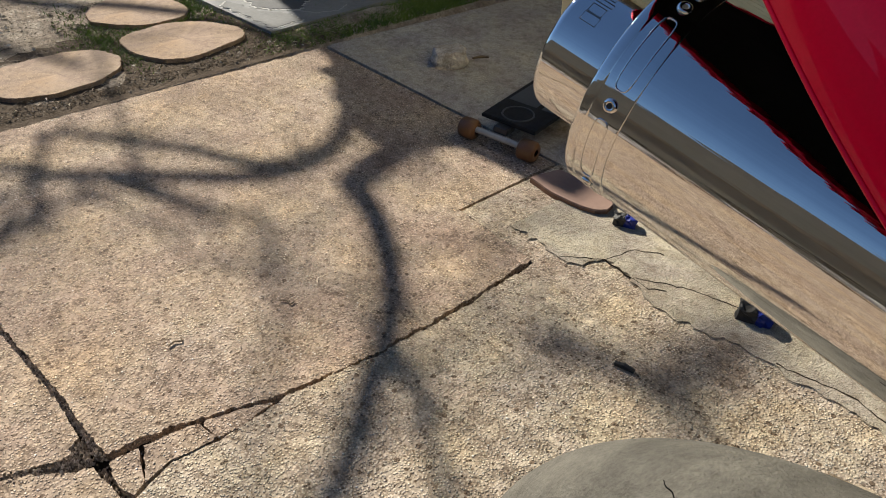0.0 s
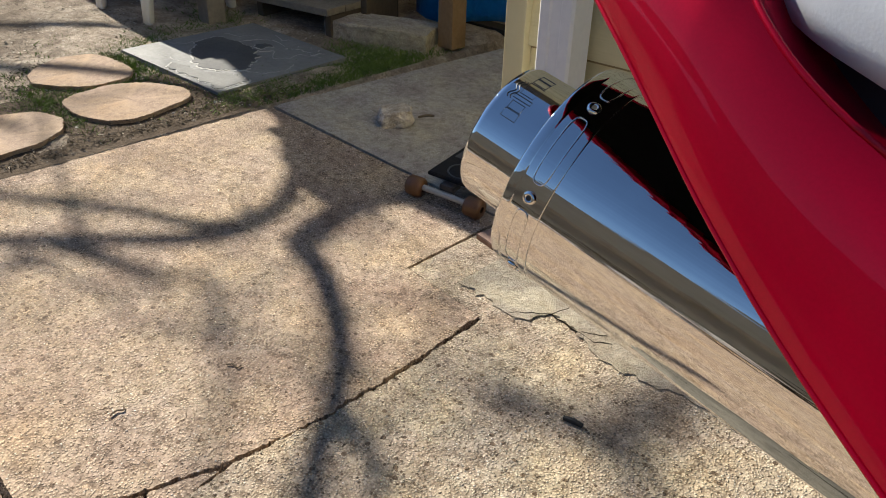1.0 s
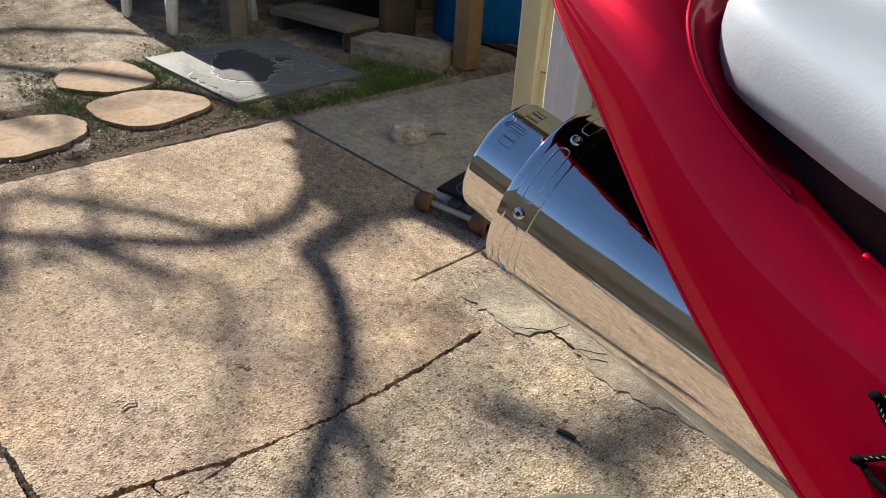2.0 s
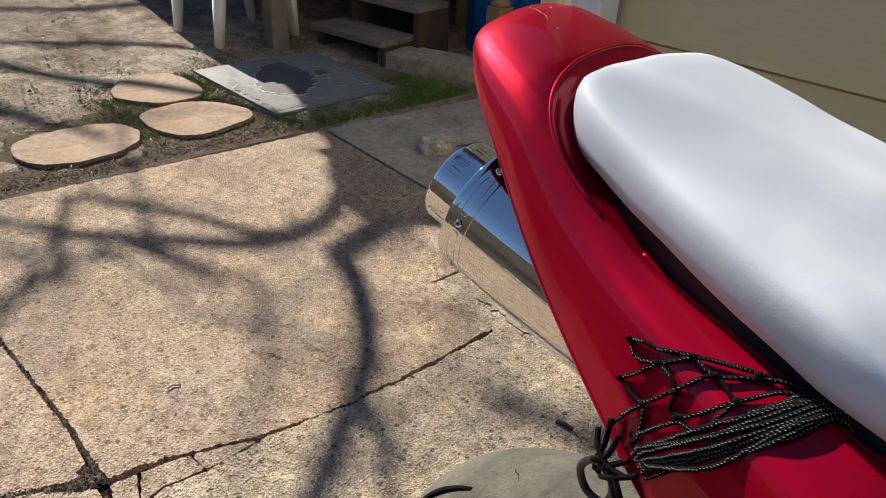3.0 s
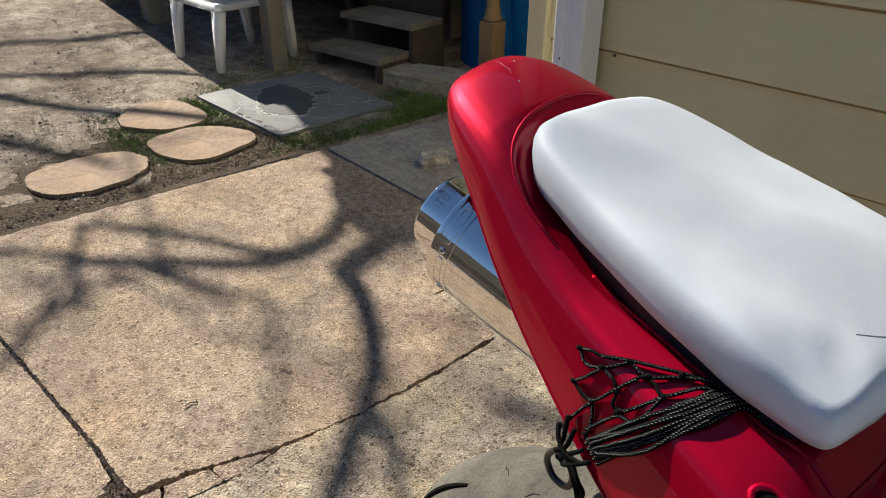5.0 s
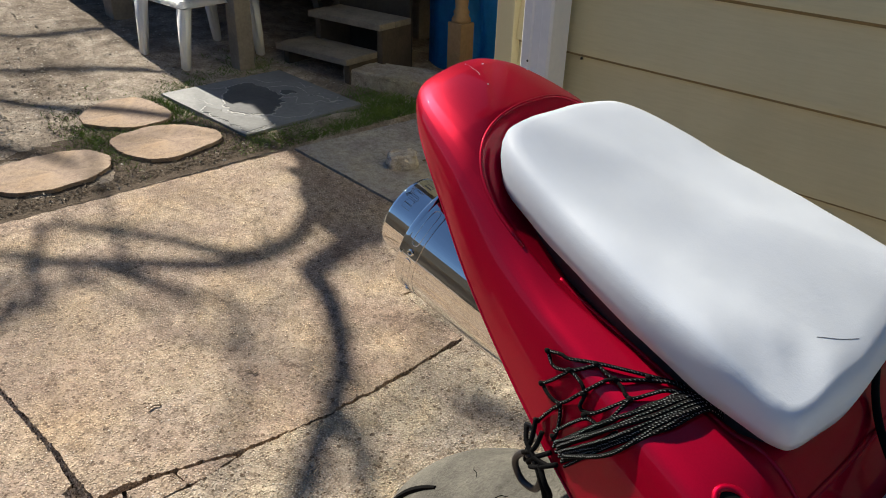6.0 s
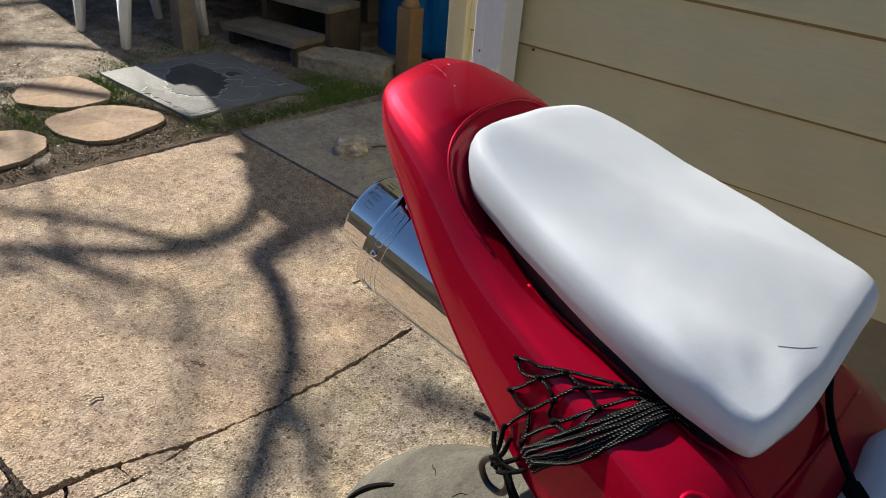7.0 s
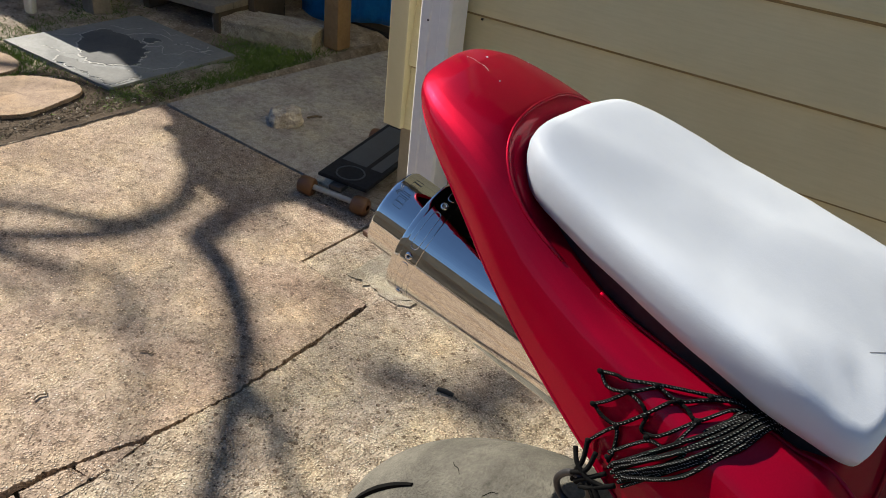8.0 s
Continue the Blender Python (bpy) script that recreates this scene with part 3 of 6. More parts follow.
def build_house():
    house = thing("house", pose(0, 0, 0), "house wall with tan lap siding, white downspout beside a corner board", "house", kind="structure")
    part("wall", boxed(-0.735, 5.0, WALL_Y + 0.0265, WALL_Y + 0.16, -0.4, 3.1), M["foundation"], house, "tan skirt board below the siding", m=SKEW)
    part("wall", boxed(-0.735, -0.60, WALL_Y + 0.165, 4.6, -0.4, 3.1), M["siding"], house)
    # rear wall takes the near-black shade colour
    part("wall", boxed(-7.2, -0.735, 4.4, 4.6, -0.4, 5.6), M["deck_shade"], house, "rear wall behind the porch, coloured near-black for shade")
    part("corner_board", boxed(-0.771, -0.71, WALL_Y - 0.012, WALL_Y + 0.018, 0.315, 3.05, 0.003), M["trim_tan"], house, "tan corner board")
    part("corner_board", boxed(-0.774, -0.749, WALL_Y + 0.0185, WALL_Y + 0.12, 0.318, 3.05, 0.003), M["trim_tan"], house)
    # lap boards: each a wedge, lower edge proud, butted in two lengths
    pitch, z0 = 0.181, 0.316
    bm = bmesh.new()
    L = 1.0
    prof = [(0.0, 0.0), (0.0, 0.012), (0.019, 0.20), (0.026, 0.20), (0.026, 0.0)]
    a = [bm.verts.new((0, y, z)) for y, z in prof]
    b = [bm.verts.new((L, y, z)) for y, z in prof]
    for i in range(5):
        bm.faces.new((a[i - 1], a[i], b[i], b[i - 1]))
    bm.faces.new(a[::-1])
    bm.faces.new(b)
    me = mesh_of("lap_board", bm, M["siding"])
    for k in range(15):
        for x0, x1 in ((-0.7085, 2.30), (2.3015, 5.0)) if k % 2 else ((-0.7085, 1.60), (1.6015, 5.0)):
            ob = new("lap_board", me)
            ob.parent = house
            ob.matrix_basis = SKEW @ Matrix.Translation((x0, WALL_Y, z0 + k * pitch)) @ pose(0, 0, 0, random.uniform(-0.1, 0.1), 0, 0) @ Matrix.Diagonal((x1 - x0, 1, 1, 1))
        # brown strip painting the shade, with some dirt, under the lip of each board
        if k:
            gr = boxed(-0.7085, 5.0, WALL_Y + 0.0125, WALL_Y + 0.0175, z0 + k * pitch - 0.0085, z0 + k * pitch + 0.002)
            part("lap_shade_line", gr, M["lap_shade"], house, "brown strip for shade and dirt under the lap", m=SKEW)
    for k in range(1):
        nail = boxed(-0.0025, 0.0025, -0.002, 0.002, -0.0025, 0.0025)
        part("nail", nail, M["black"], house, m=SKEW @ Matrix.Translation((-0.51, WALL_Y + 0.013, 0.664)))
    # rectangular downspout with rolled edges, a strap and an elbow
    ds = bmesh.new()
    pr = [(-0.046, -0.034), (-0.040, -0.040), (-0.016, -0.040), (-0.012, -0.036), (0.012, -0.036), (0.016, -0.040), (0.040, -0.040), (0.046, -0.034), (0.046, 0.030), (-0.046, 0.030)]
    lo, hi = [ds.verts.new((x, y, 0.10)) for x, y in pr], [ds.verts.new((x, y, 3.0)) for x, y in pr]
    for i in range(len(pr)):
        ds.faces.new((lo[i - 1], lo[i], hi[i], hi[i - 1]))
    ds.faces.new(hi)
    ds.faces.new(lo[::-1])
    sp = part("downspout", ds, M["white_metal"], house, "white painted metal downspout", m=Matrix.Translation((-0.584, WALL_Y - 0.034, 0)))
    part("screw", lathe(bmesh.new(), [(0.0, 0.002), (0.002, 0.002), (0.0032, 0.0), (0.0, 0.0)], 10), M["steel"], sp, m=Matrix.Translation((-0.018, -0.0405, 0.655)) @ pose(0, 0, 0, 90, 0, 0))
    part("strap", boxed(-0.075, 0.075, 0.008, 0.012, 0.405, 0.43, 0.001), M["white_metal"], sp)
    part("strap_tab", boxed(0.05, 0.072, -0.006, 0.0075, 0.38, 0.435, 0.002), M["white_metal"], sp)
    # porch roof and eave, out of view, added to shade the far slab and the deck
    roof = bmesh.new()
    # edge of the shade on the ground; the roof's outline is projected from it
    shade = [(-3.82, 1.94), (-3.58, 1.92), (-3.20, 1.86), (-3.08, 1.84), (-2.80, 1.825), (-2.72, 1.84), (-2.55, 1.935), (-2.48, 1.985), (-2.23, 1.915), (-1.98, 1.87), (-1.86, 1.835), (-1.69, 1.785),
             (-1.52, 1.714), (-1.53, 1.66), (-1.34, 1.652), (-1.30, 1.575), (-1.22, 1.53), (-1.13, 1.60), (-1.06, 1.69), (-0.94, 1.71), (-0.70, 1.725), (-0.70, 2.22), (-0.02, 2.24), (-0.02, 4.25), (-4.97, 4.25), (-4.97, 1.93)]
    run = (2.3 - 0.1) / math.tan(radians(SUN_EL))
    prism(roof, [(x + run * math.cos(radians(SUN_AZ)), y + run * math.sin(radians(SUN_AZ))) for x, y in shade], 2.25, 2.35)
    part("porch_roof", roof, M["shingle"], house, "unseen porch roof, cut to cast the shade outline")
    part("roof", boxed(-0.775, 5.2, WALL_Y - 0.42, 5.0, 3.105, 3.25), M["shingle"], house, "grey shingled roof edge", m=SKEW)
    return house


build_house()


def build_deck():
    deck = thing("deck", pose(0, 0, 0), "weathered wooden deck in shade with posts and open steps", "deck", kind="structure")
    def post(x, y, top, w=0.045):
        b = boxed(-w, w, -w, w, -0.05, top, 0.006)
        return part("post", b, M["wood_old"], deck, "weathered square deck post", m=Matrix.Translation((x, y, gz(x))))
    post(-2.645, 2.14, 1.2, 0.042)
    post(-3.80, 2.04, 1.1, 0.058)
    post(-4.35, 1.99, 0.75, 0.05)
    post(-2.62, 3.25, 1.2)
    part("beam", boxed(-2.60, -2.56, 2.215, 4.3, 0.46, 0.60, 0.004), M["wood_old"], deck, "weathered side beam")
    part("beam", boxed(-6.8, -2.722, 2.21, 2.25, 0.50, 0.64, 0.004), M["wood_old"], deck)
    for i in range(15):
        y0 = 2.255 + i * 0.142
        part("deck_board", boxed(-6.8, -2.57, y0, y0 + 0.136, 0.645, 0.68, 0.003), M["wood_old"], deck)
    # steps: two open treads on side stringers
    base = gz(-2.35)
    sm = Matrix.Translation((-2.64, 2.322, base)) @ pose(0, 0, 0, 0, 0, 9)
    for k, (h, x0, y0) in enumerate(((0.10, 0.0, 0.0), (0.235, 0.045, 0.18))):
        part("tread", boxed(x0, x0 + 0.475, y0, y0 + 0.112, h - 0.030, h, 0.005), M["wood_old"], deck, "grey worn step tread", m=sm)
        part("tread", boxed(x0, x0 + 0.474, y0 + 0.116, y0 + 0.228, h - 0.031, h - 0.001, 0.005), M["wood_old"], deck, m=sm)
        for x in (x0 + 0.02, x0 + 0.43):
            part("stringer", boxed(x, x + 0.035, y0 + 0.03, y0 + 0.24, -0.05, h - 0.032, 0.003), M["riser"], deck, "brown side board", m=sm)
    # sheet in near-black, painting the shade below the treads
    part("skirt", boxed(0.03, 0.50, 0.42, 0.44, -0.05, 0.36), M["deck_shade"], deck, "near-black boards filling the shade behind the steps", m=sm)
    part("landing", boxed(-2.60, -1.93, 2.80, 4.35, base + 0.39, base + 0.43, 0.005), M["wood_old"], deck)
    part("skirt", boxed(-6.8, -2.68, 3.6, 3.63, 0.0, 0.64), M["deck_shade"], deck)
    for x, lean in ((-3.05, 14), (-3.22, -10), (-2.85, 22)):
        part("plank", boxed(-0.03, 0.03, -0.012, 0.012, 0, 0.55, 0.003), M["wood_old"], deck, "scrap board leaning below the deck", m=Matrix.Translation((x, 3.0, gz(x) - 0.02)) @ pose(0, 0, 0, 8, lean, 0))
    return deck


build_deck()


def build_newel():
    nw = thing("newel_post", Matrix.Translation((-1.80, 2.755, gz(-1.80) - 0.01)) @ Matrix.Diagonal((0.9, 0.9, 1, 1)), "brown turned wooden porch post in front of a blue tarp", "post")
    part("base", boxed(-0.046, 0.046, -0.046, 0.046, 0, 0.33, 0.004), M["wood_post"], nw, "square lower block")
    prof = [(0.0, 0.328), (0.046, 0.33), (0.048, 0.345), (0.036, 0.36), (0.040, 0.375), (0.030, 0.39), (0.036, 0.44), (0.044, 0.56), (0.040, 0.75), (0.030, 1.0), (0.0, 1.0)]
    part("spindle", lathe(bmesh.new(), prof, 24), M["wood_post"], nw, "turned spindle", smooth=True)
    part("head", boxed(-0.046, 0.046, -0.046, 0.046, 0.998, 2.16, 0.004), M["wood_post"], nw)


build_newel()


def build_tarp():
    bm = bmesh.new()
    nx, nz = 60, 40
    grid = []
    for i in range(nx + 1):
        row = []
        for j in range(nz + 1):
            x = -2.28 + 1.51 * i / nx
            low = 0.055 + 0.19 * (x + 2.28)
            z = low + (1.8 - low) * j / nz
            q = Vector((x * 3.1, z * 1.2, 4.0))
            y = 2.99 + 0.05 * noise.noise(q) + 0.02 * noise.noise(q * 3.3) + 0.012 * math.sin(x * 38 + 2 * noise.noise(q))
            row.append(bm.verts.new((x, y, z + 0.025 * noise.noise(Vector((x * 4, 0, 7))) * (1 - j / nz))))
        grid.append(row)
    for a, b in zip(grid, grid[1:]):
        for j in range(nz):
            bm.faces.new((a[j], b[j], b[j + 1], a[j + 1]))
    bmesh.ops.solidify(bm, geom=bm.faces[:], thickness=0.003)
    tp = part("tarp", bm, M["tarp"], smooth=True)
    tagged(tp, "creased blue plastic tarpaulin hanging under the porch", "tarp")
    ey = lathe(bmesh.new(), [(0.004, 0), (0.010, 0.001), (0.010, 0.003), (0.004, 0.003)], 14)
    part("eyelet", ey, M["chrome"], tp, "metal eyelet", m=Matrix.Translation((-1.60, 2.955, 0.24)) @ pose(0, 0, 0, 90, 0, 0))
    rod = part("rail", tube(bmesh.new(), [(-2.6, 3.0, 1.81), (-0.765, 3.0, 1.81)], 0.015), M["wood_old"], tp, "wooden rail from which it hangs")
    low = part("sill", boxed(-2.275, -0.766, 3.08, 3.16, 0.0, 0.10), M["deck_shade"])
    tagged(low, "dark wooden sill below the tarpaulin", "sill", kind="structure")


build_tarp()

# ---- what closes the yard behind ----


def neighbours():
    # unseen fence and strips, added to give the silencer its reflected bands
    w = part("reflection_fence", boxed(-10, 10, -1.66, -1.5, -1.0, 1.38), M["fence"])
    part("reflection_strip", boxed(-10, 10, -1.496, -1.47, -1.0, 0.05), M["deck_shade"], w, "dark low strip added for the chrome reflection")
    part("rail", boxed(-10, 10, -1.496, -1.46, 0.054, 0.11), M["plastic_white"], w, "pale strip added for the chrome reflection")
    part("rail", boxed(-10, 10, -1.496, -1.47, 0.22, 0.25), M["deck_shade"], w, "dark middle strip added for the chrome reflection")
    part("rail", boxed(-10, 10, -1.496, -1.47, 0.74, 0.84), M["wood_old"], w, "grey upper strip added for the chrome reflection")
    tagged(w, "unseen greige fence added for the bands in the chrome", "fence", kind="structure")
    w = part("neighbour_wall", boxed(9.0, 9.2, -1.4, 1.8, -1.2, 3.0), M["siding"])
    tagged(w, "plain tan neighbouring wall", "wall", kind="structure")


neighbours()


def far_fence():
    # added out of view to cut low sky light and deepen the shade
    w = part("sky_block_fence", boxed(-10.7, -10.5, -1.7, 4.6, -0.2, 4.2), M["dark_fence"])
    tagged(w, "unseen dark brown fence added to block low sky", "fence", kind="structure")


far_fence()

# ---- yard things ----


def slab_block():
    bm = bmesh.new()
    box(bm, -0.23, 0.235, -0.10, 0.10, -0.03, 0.058, 0.012)
    bmesh.ops.subdivide_edges(bm, edges=bm.edges[:], cuts=5, use_grid_fill=True)
    for v in bm.verts:
        v.co += 0.008 * noise.noise_vector(v.co * 14) + 0.004 * noise.noise_vector(v.co * 45)
    ob = part("concrete_block", bm, M["old_concrete"], m=on_ground(-2.06, 2.60, 24))
    tagged(ob, "rough old concrete block on grass at the steps", "block")


slab_block()


def stepping_stone(cx, cy, pts, seed):
    out = [(p.x - cx, p.y - cy) for p in smooth_line([(x, y, 0) for x, y in pts], 14, True)]
    out = [(x + 0.010 * noise.noise(Vector((x * 22, y * 22, seed))) + 0.005 * noise.noise(Vector((x * 90, y * 90, seed))), y + 0.010 * noise.noise(Vector((x * 22, y * 22, seed + 5))) + 0.005 * noise.noise(Vector((x * 90, y * 90, seed + 5)))) for x, y in out]
    bm = bmesh.new()
    prism(bm, out, -0.03, 0.004, 0.003)
    ob = part("stepping_stone", bm, M["flagstone"], m=on_ground(cx, cy))
    tagged(ob, "flat round tan stepping stone bedded in earth", "stepping stone", "stepping stones")


stepping_stone(-1.98, 1.03, [(-2.08, 0.84), (-2.13, 0.98), (-2.11, 1.16), (-1.99, 1.22), (-1.89, 1.15), (-1.86, 0.99), (-1.92, 0.85)], 1)
stepping_stone(-2.02, 1.45, [(-2.13, 1.28), (-2.17, 1.40), (-2.15, 1.53), (-2.04, 1.63), (-1.93, 1.62), (-1.885, 1.49), (-1.875, 1.37), (-1.97, 1.28)], 2)
stepping_stone(-2.35, 1.425, [(-2.41, 1.28), (-2.515, 1.40), (-2.50, 1.54), (-2.36, 1.585), (-2.215, 1.555), (-2.205, 1.40), (-2.31, 1.285)], 3)
stepping_stone(-1.99, 0.56, [(-2.12, 0.45), (-2.14, 0.60), (-2.03, 0.685), (-1.93, 0.68), (-1.865, 0.60), (-1.88, 0.48), (-2.0, 0.42)], 4)


def soil_bed():
    """Dark damp soil between the slab's edge and the stepping stones."""
    right = rough_line((-1.752, 0.2), (-1.724, 1.80), 0.03, 0.004, 91)
    left = rough_line((-1.93, 1.80), (-2.20, 1.66), 0.02, 0.05, 92) + rough_line((-2.20, 1.66), (-2.26, 1.26), 0.02, 0.06, 93) + rough_line((-2.26, 1.26), (-2.19, 0.80), 0.02, 0.07, 94) + rough_line((-2.19, 0.80), (-2.22, 0.2), 0.02, 0.07, 95)
    cx, cy = -2.0, 1.0
    bed = part("soil_bed", prism(bmesh.new(), [(x - cx, y - cy) for x, y in right + left], -0.04, -0.0095), M["soil_bed"], m=on_ground(cx, cy))
    tagged(bed, "dark damp brown soil round the stepping stones", "soil", kind="structure")


soil_bed()


def slate_tile():
    c = [(-2.492, 1.652), (-1.907, 1.712), (-1.927, 2.292), (-2.497, 2.245)]
    cx, cy = -2.205, 1.975
    tile = thing("slate_tile", on_ground(cx, cy), "square blue-grey slate paving tile with flaked layers, lying on earth", "paving tile")
    part("slab", prism(bmesh.new(), rough_outline([(x - cx, y - cy) for x, y in c], 0.02, 0.004, 31), -0.030, 0.001, 0.002), M["slate"], tile)

    def at(u, v):
        return (c[0][0] + u * 0.585 - v * 0.012 - cx, c[0][1] + u * 0.055 + v * 0.588 - cy)

    flakes = [[(0.14, 0.46), (0.13, 0.62), (0.30, 0.66), (0.50, 0.64), (0.62, 0.58), (0.72, 0.46), (0.80, 0.34), (0.68, 0.21), (0.58, 0.16), (0.40, 0.24), (0.27, 0.31)],
              [(0.43, 0.70), (0.45, 0.77), (0.52, 0.78), (0.54, 0.70), (0.48, 0.67)],
              [(0.46, 0.02), (0.40, 0.10), (0.58, 0.125), (0.70, 0.17), (0.83, 0.27), (0.97, 0.26), (0.98, 0.03)],
              [(0.62, 0.80), (0.66, 0.95), (0.86, 0.93), (0.83, 0.84), (0.72, 0.86)]]
    for k, vein in enumerate(([(0.20, 0.12), (0.30, 0.16), (0.36, 0.14), (0.45, 0.20)], [(0.60, 0.10), (0.68, 0.08), (0.72, 0.14), (0.84, 0.13)], [(0.72, 0.62), (0.78, 0.70), (0.76, 0.80), (0.90, 0.88)], [(0.10, 0.70), (0.22, 0.74), (0.25, 0.86)], [(0.06, 0.30), (0.14, 0.38), (0.12, 0.46)], [(0.30, 0.66), (0.34, 0.80), (0.42, 0.86), (0.58, 0.84)], [(0.55, 0.62), (0.60, 0.72), (0.72, 0.62)], [(0.80, 0.34), (0.90, 0.40), (0.94, 0.55), (0.88, 0.66)], [(0.34, 0.94), (0.46, 0.90), (0.50, 0.96)])):
        pts = [Vector((x, y, 0.0004)) for i in range(len(vein) - 1) for x, y in rough_line(at(*vein[i]), at(*vein[i + 1]), 0.008, 0.012, 80 + k)]
        part("vein", tube(bmesh.new(), pts, [0.0016 + 0.0012 * noise.noise(p * 60) for p in pts], 5), M["slate_pale"], tile, "pale vein")
    for k, f in enumerate(flakes):
        line = rough_outline([at(u, v) for u, v in f], 0.008, 0.030, 50 + k)
        mx, my = sum(p[0] for p in line) / len(line), sum(p[1] for p in line) / len(line)
        part("flake_edge", prism(bmesh.new(), line, -0.004, 0.0025), M["slate_pale"], tile, "pale broken edge of a layer")
        part("flake", prism(bmesh.new(), [(mx + (x - mx) * (0.955 if k in (0, 2) else 0.90) - 0.001, my + (y - my) * (0.955 if k in (0, 2) else 0.90) + 0.002) for x, y in line], -0.004, 0.004), M["slate_dark"] if k < 2 else M["slate_mid"] if k == 2 else M["slate"], tile, "dark flaked layer")


slate_tile()


def chair():
    ch = thing("plastic_chair", on_ground(-2.89, 2.062, 4) @ pose(0, 0, 0, 0, -SLOPE, 0), "white moulded plastic garden chair standing beside the deck", "chair")
    seat = bmesh.new()
    grid = []
    for i in range(15):
        row = []
        for j in range(15):
            u, v = i / 14 * 2 - 1, j / 14 * 2 - 1
            w = 0.235 * (1 - 0.06 * v)
            rim = max(abs(u), abs(v)) ** 6
            row.append(seat.verts.new((u * w, v * 0.22, 0.315 - 0.018 * (1 - rim) - (0.035 if max(abs(u), abs(v)) > 0.99 else 0))))
        grid.append(row)
    for a, b in zip(grid, grid[1:]):
        for j in range(14):
            seat.faces.new((a[j], b[j], b[j + 1], a[j + 1]))
    bmesh.ops.solidify(seat, geom=seat.faces[:], thickness=0.006)
    part("seat", seat, M["plastic_white"], ch, smooth=True)
    for sx in (-1, 1):
        for sy in (-1, 1):
            leg = bmesh.new()
            top, foot = Vector((sx * 0.19, sy * 0.175, 0.305)), Vector((sx * 0.19, sy * 0.205, 0.0))
            for k in range(2):
                p = top.lerp(foot, k)
                w = 0.034 - 0.012 * k
                for dx, dy in ((-w, -w), (w, -w), (w, w), (-w, w)):
                    leg.verts.new(p + Vector((dx, dy * 0.7, 0)))
            leg.verts.ensure_lookup_table()
            v = leg.verts
            for i in range(4):
                leg.faces.new((v[i], v[(i + 1) % 4], v[4 + (i + 1) % 4], v[4 + i]))
            leg.faces.new(v[0:4][::-1])
            leg.faces.new(v[4:8])
            bmesh.ops.bevel(leg, geom=leg.edges[:], offset=0.006, segments=2, affect="EDGES")
            part("leg", leg, M["plastic_white"], ch, smooth=True)
    for k in range(7):
        x = -0.18 + k * 0.06
        part("back_slat", tube(bmesh.new(), smooth_line([(x, 0.21, 0.37), (x * 1.05, 0.255, 0.55), (x * 1.0, 0.30, 0.78)], 5), 0.014, 6), M["plastic_white"], ch, smooth=True)
    part("back_rim", tube(bmesh.new(), smooth_line([(-0.22, 0.20, 0.36), (-0.235, 0.26, 0.6), (-0.17, 0.305, 0.78), (0, 0.315, 0.82), (0.17, 0.305, 0.78), (0.235, 0.26, 0.6), (0.22, 0.20, 0.36)], 6), 0.018, 8), M["plastic_white"], ch, smooth=True)


chair()


def rock():
    bm = bmesh.new()
    bmesh.ops.create_icosphere(bm, subdivisions=4, radius=1.0)
    for v in bm.verts:
        p = v.co.normalized()
        k = (abs(p.x) ** 5 + abs(p.y) ** 5 + abs(p.z) ** 5) ** -0.2      # towards a rounded block
        p = p * k
        p.z += 0.22 * p.x - 0.10 * p.y * p.y
        p += 0.16 * noise.noise_vector(p * 1.4 + Vector((3, 1, 2))) + 0.06 * noise.noise_vector(p * 4.5) + 0.025 * noise.noise_vector(p * 13)
        v.co = Vector((p.x * 0.054, p.y * 0.044, max(p.z, -0.9) * 0.031 + 0.026))
    ob = part("rock", bm, M["rockm"], m=on_ground(-1.345, 2.02, 52))
    tagged(ob, "pale angular fist-sized stone on grey concrete", "stone")
    tw = part("twig", tube(bmesh.new(), smooth_line([(0, 0, 0.004), (0.03, 0.006, 0.006), (0.055, 0.002, 0.004)], 4), [0.004] * 9, 6), M["twig"], m=on_ground(-1.33, 2.11, 60))
    tagged(tw, "short dark dry twig beside the stone", "twig")


rock()


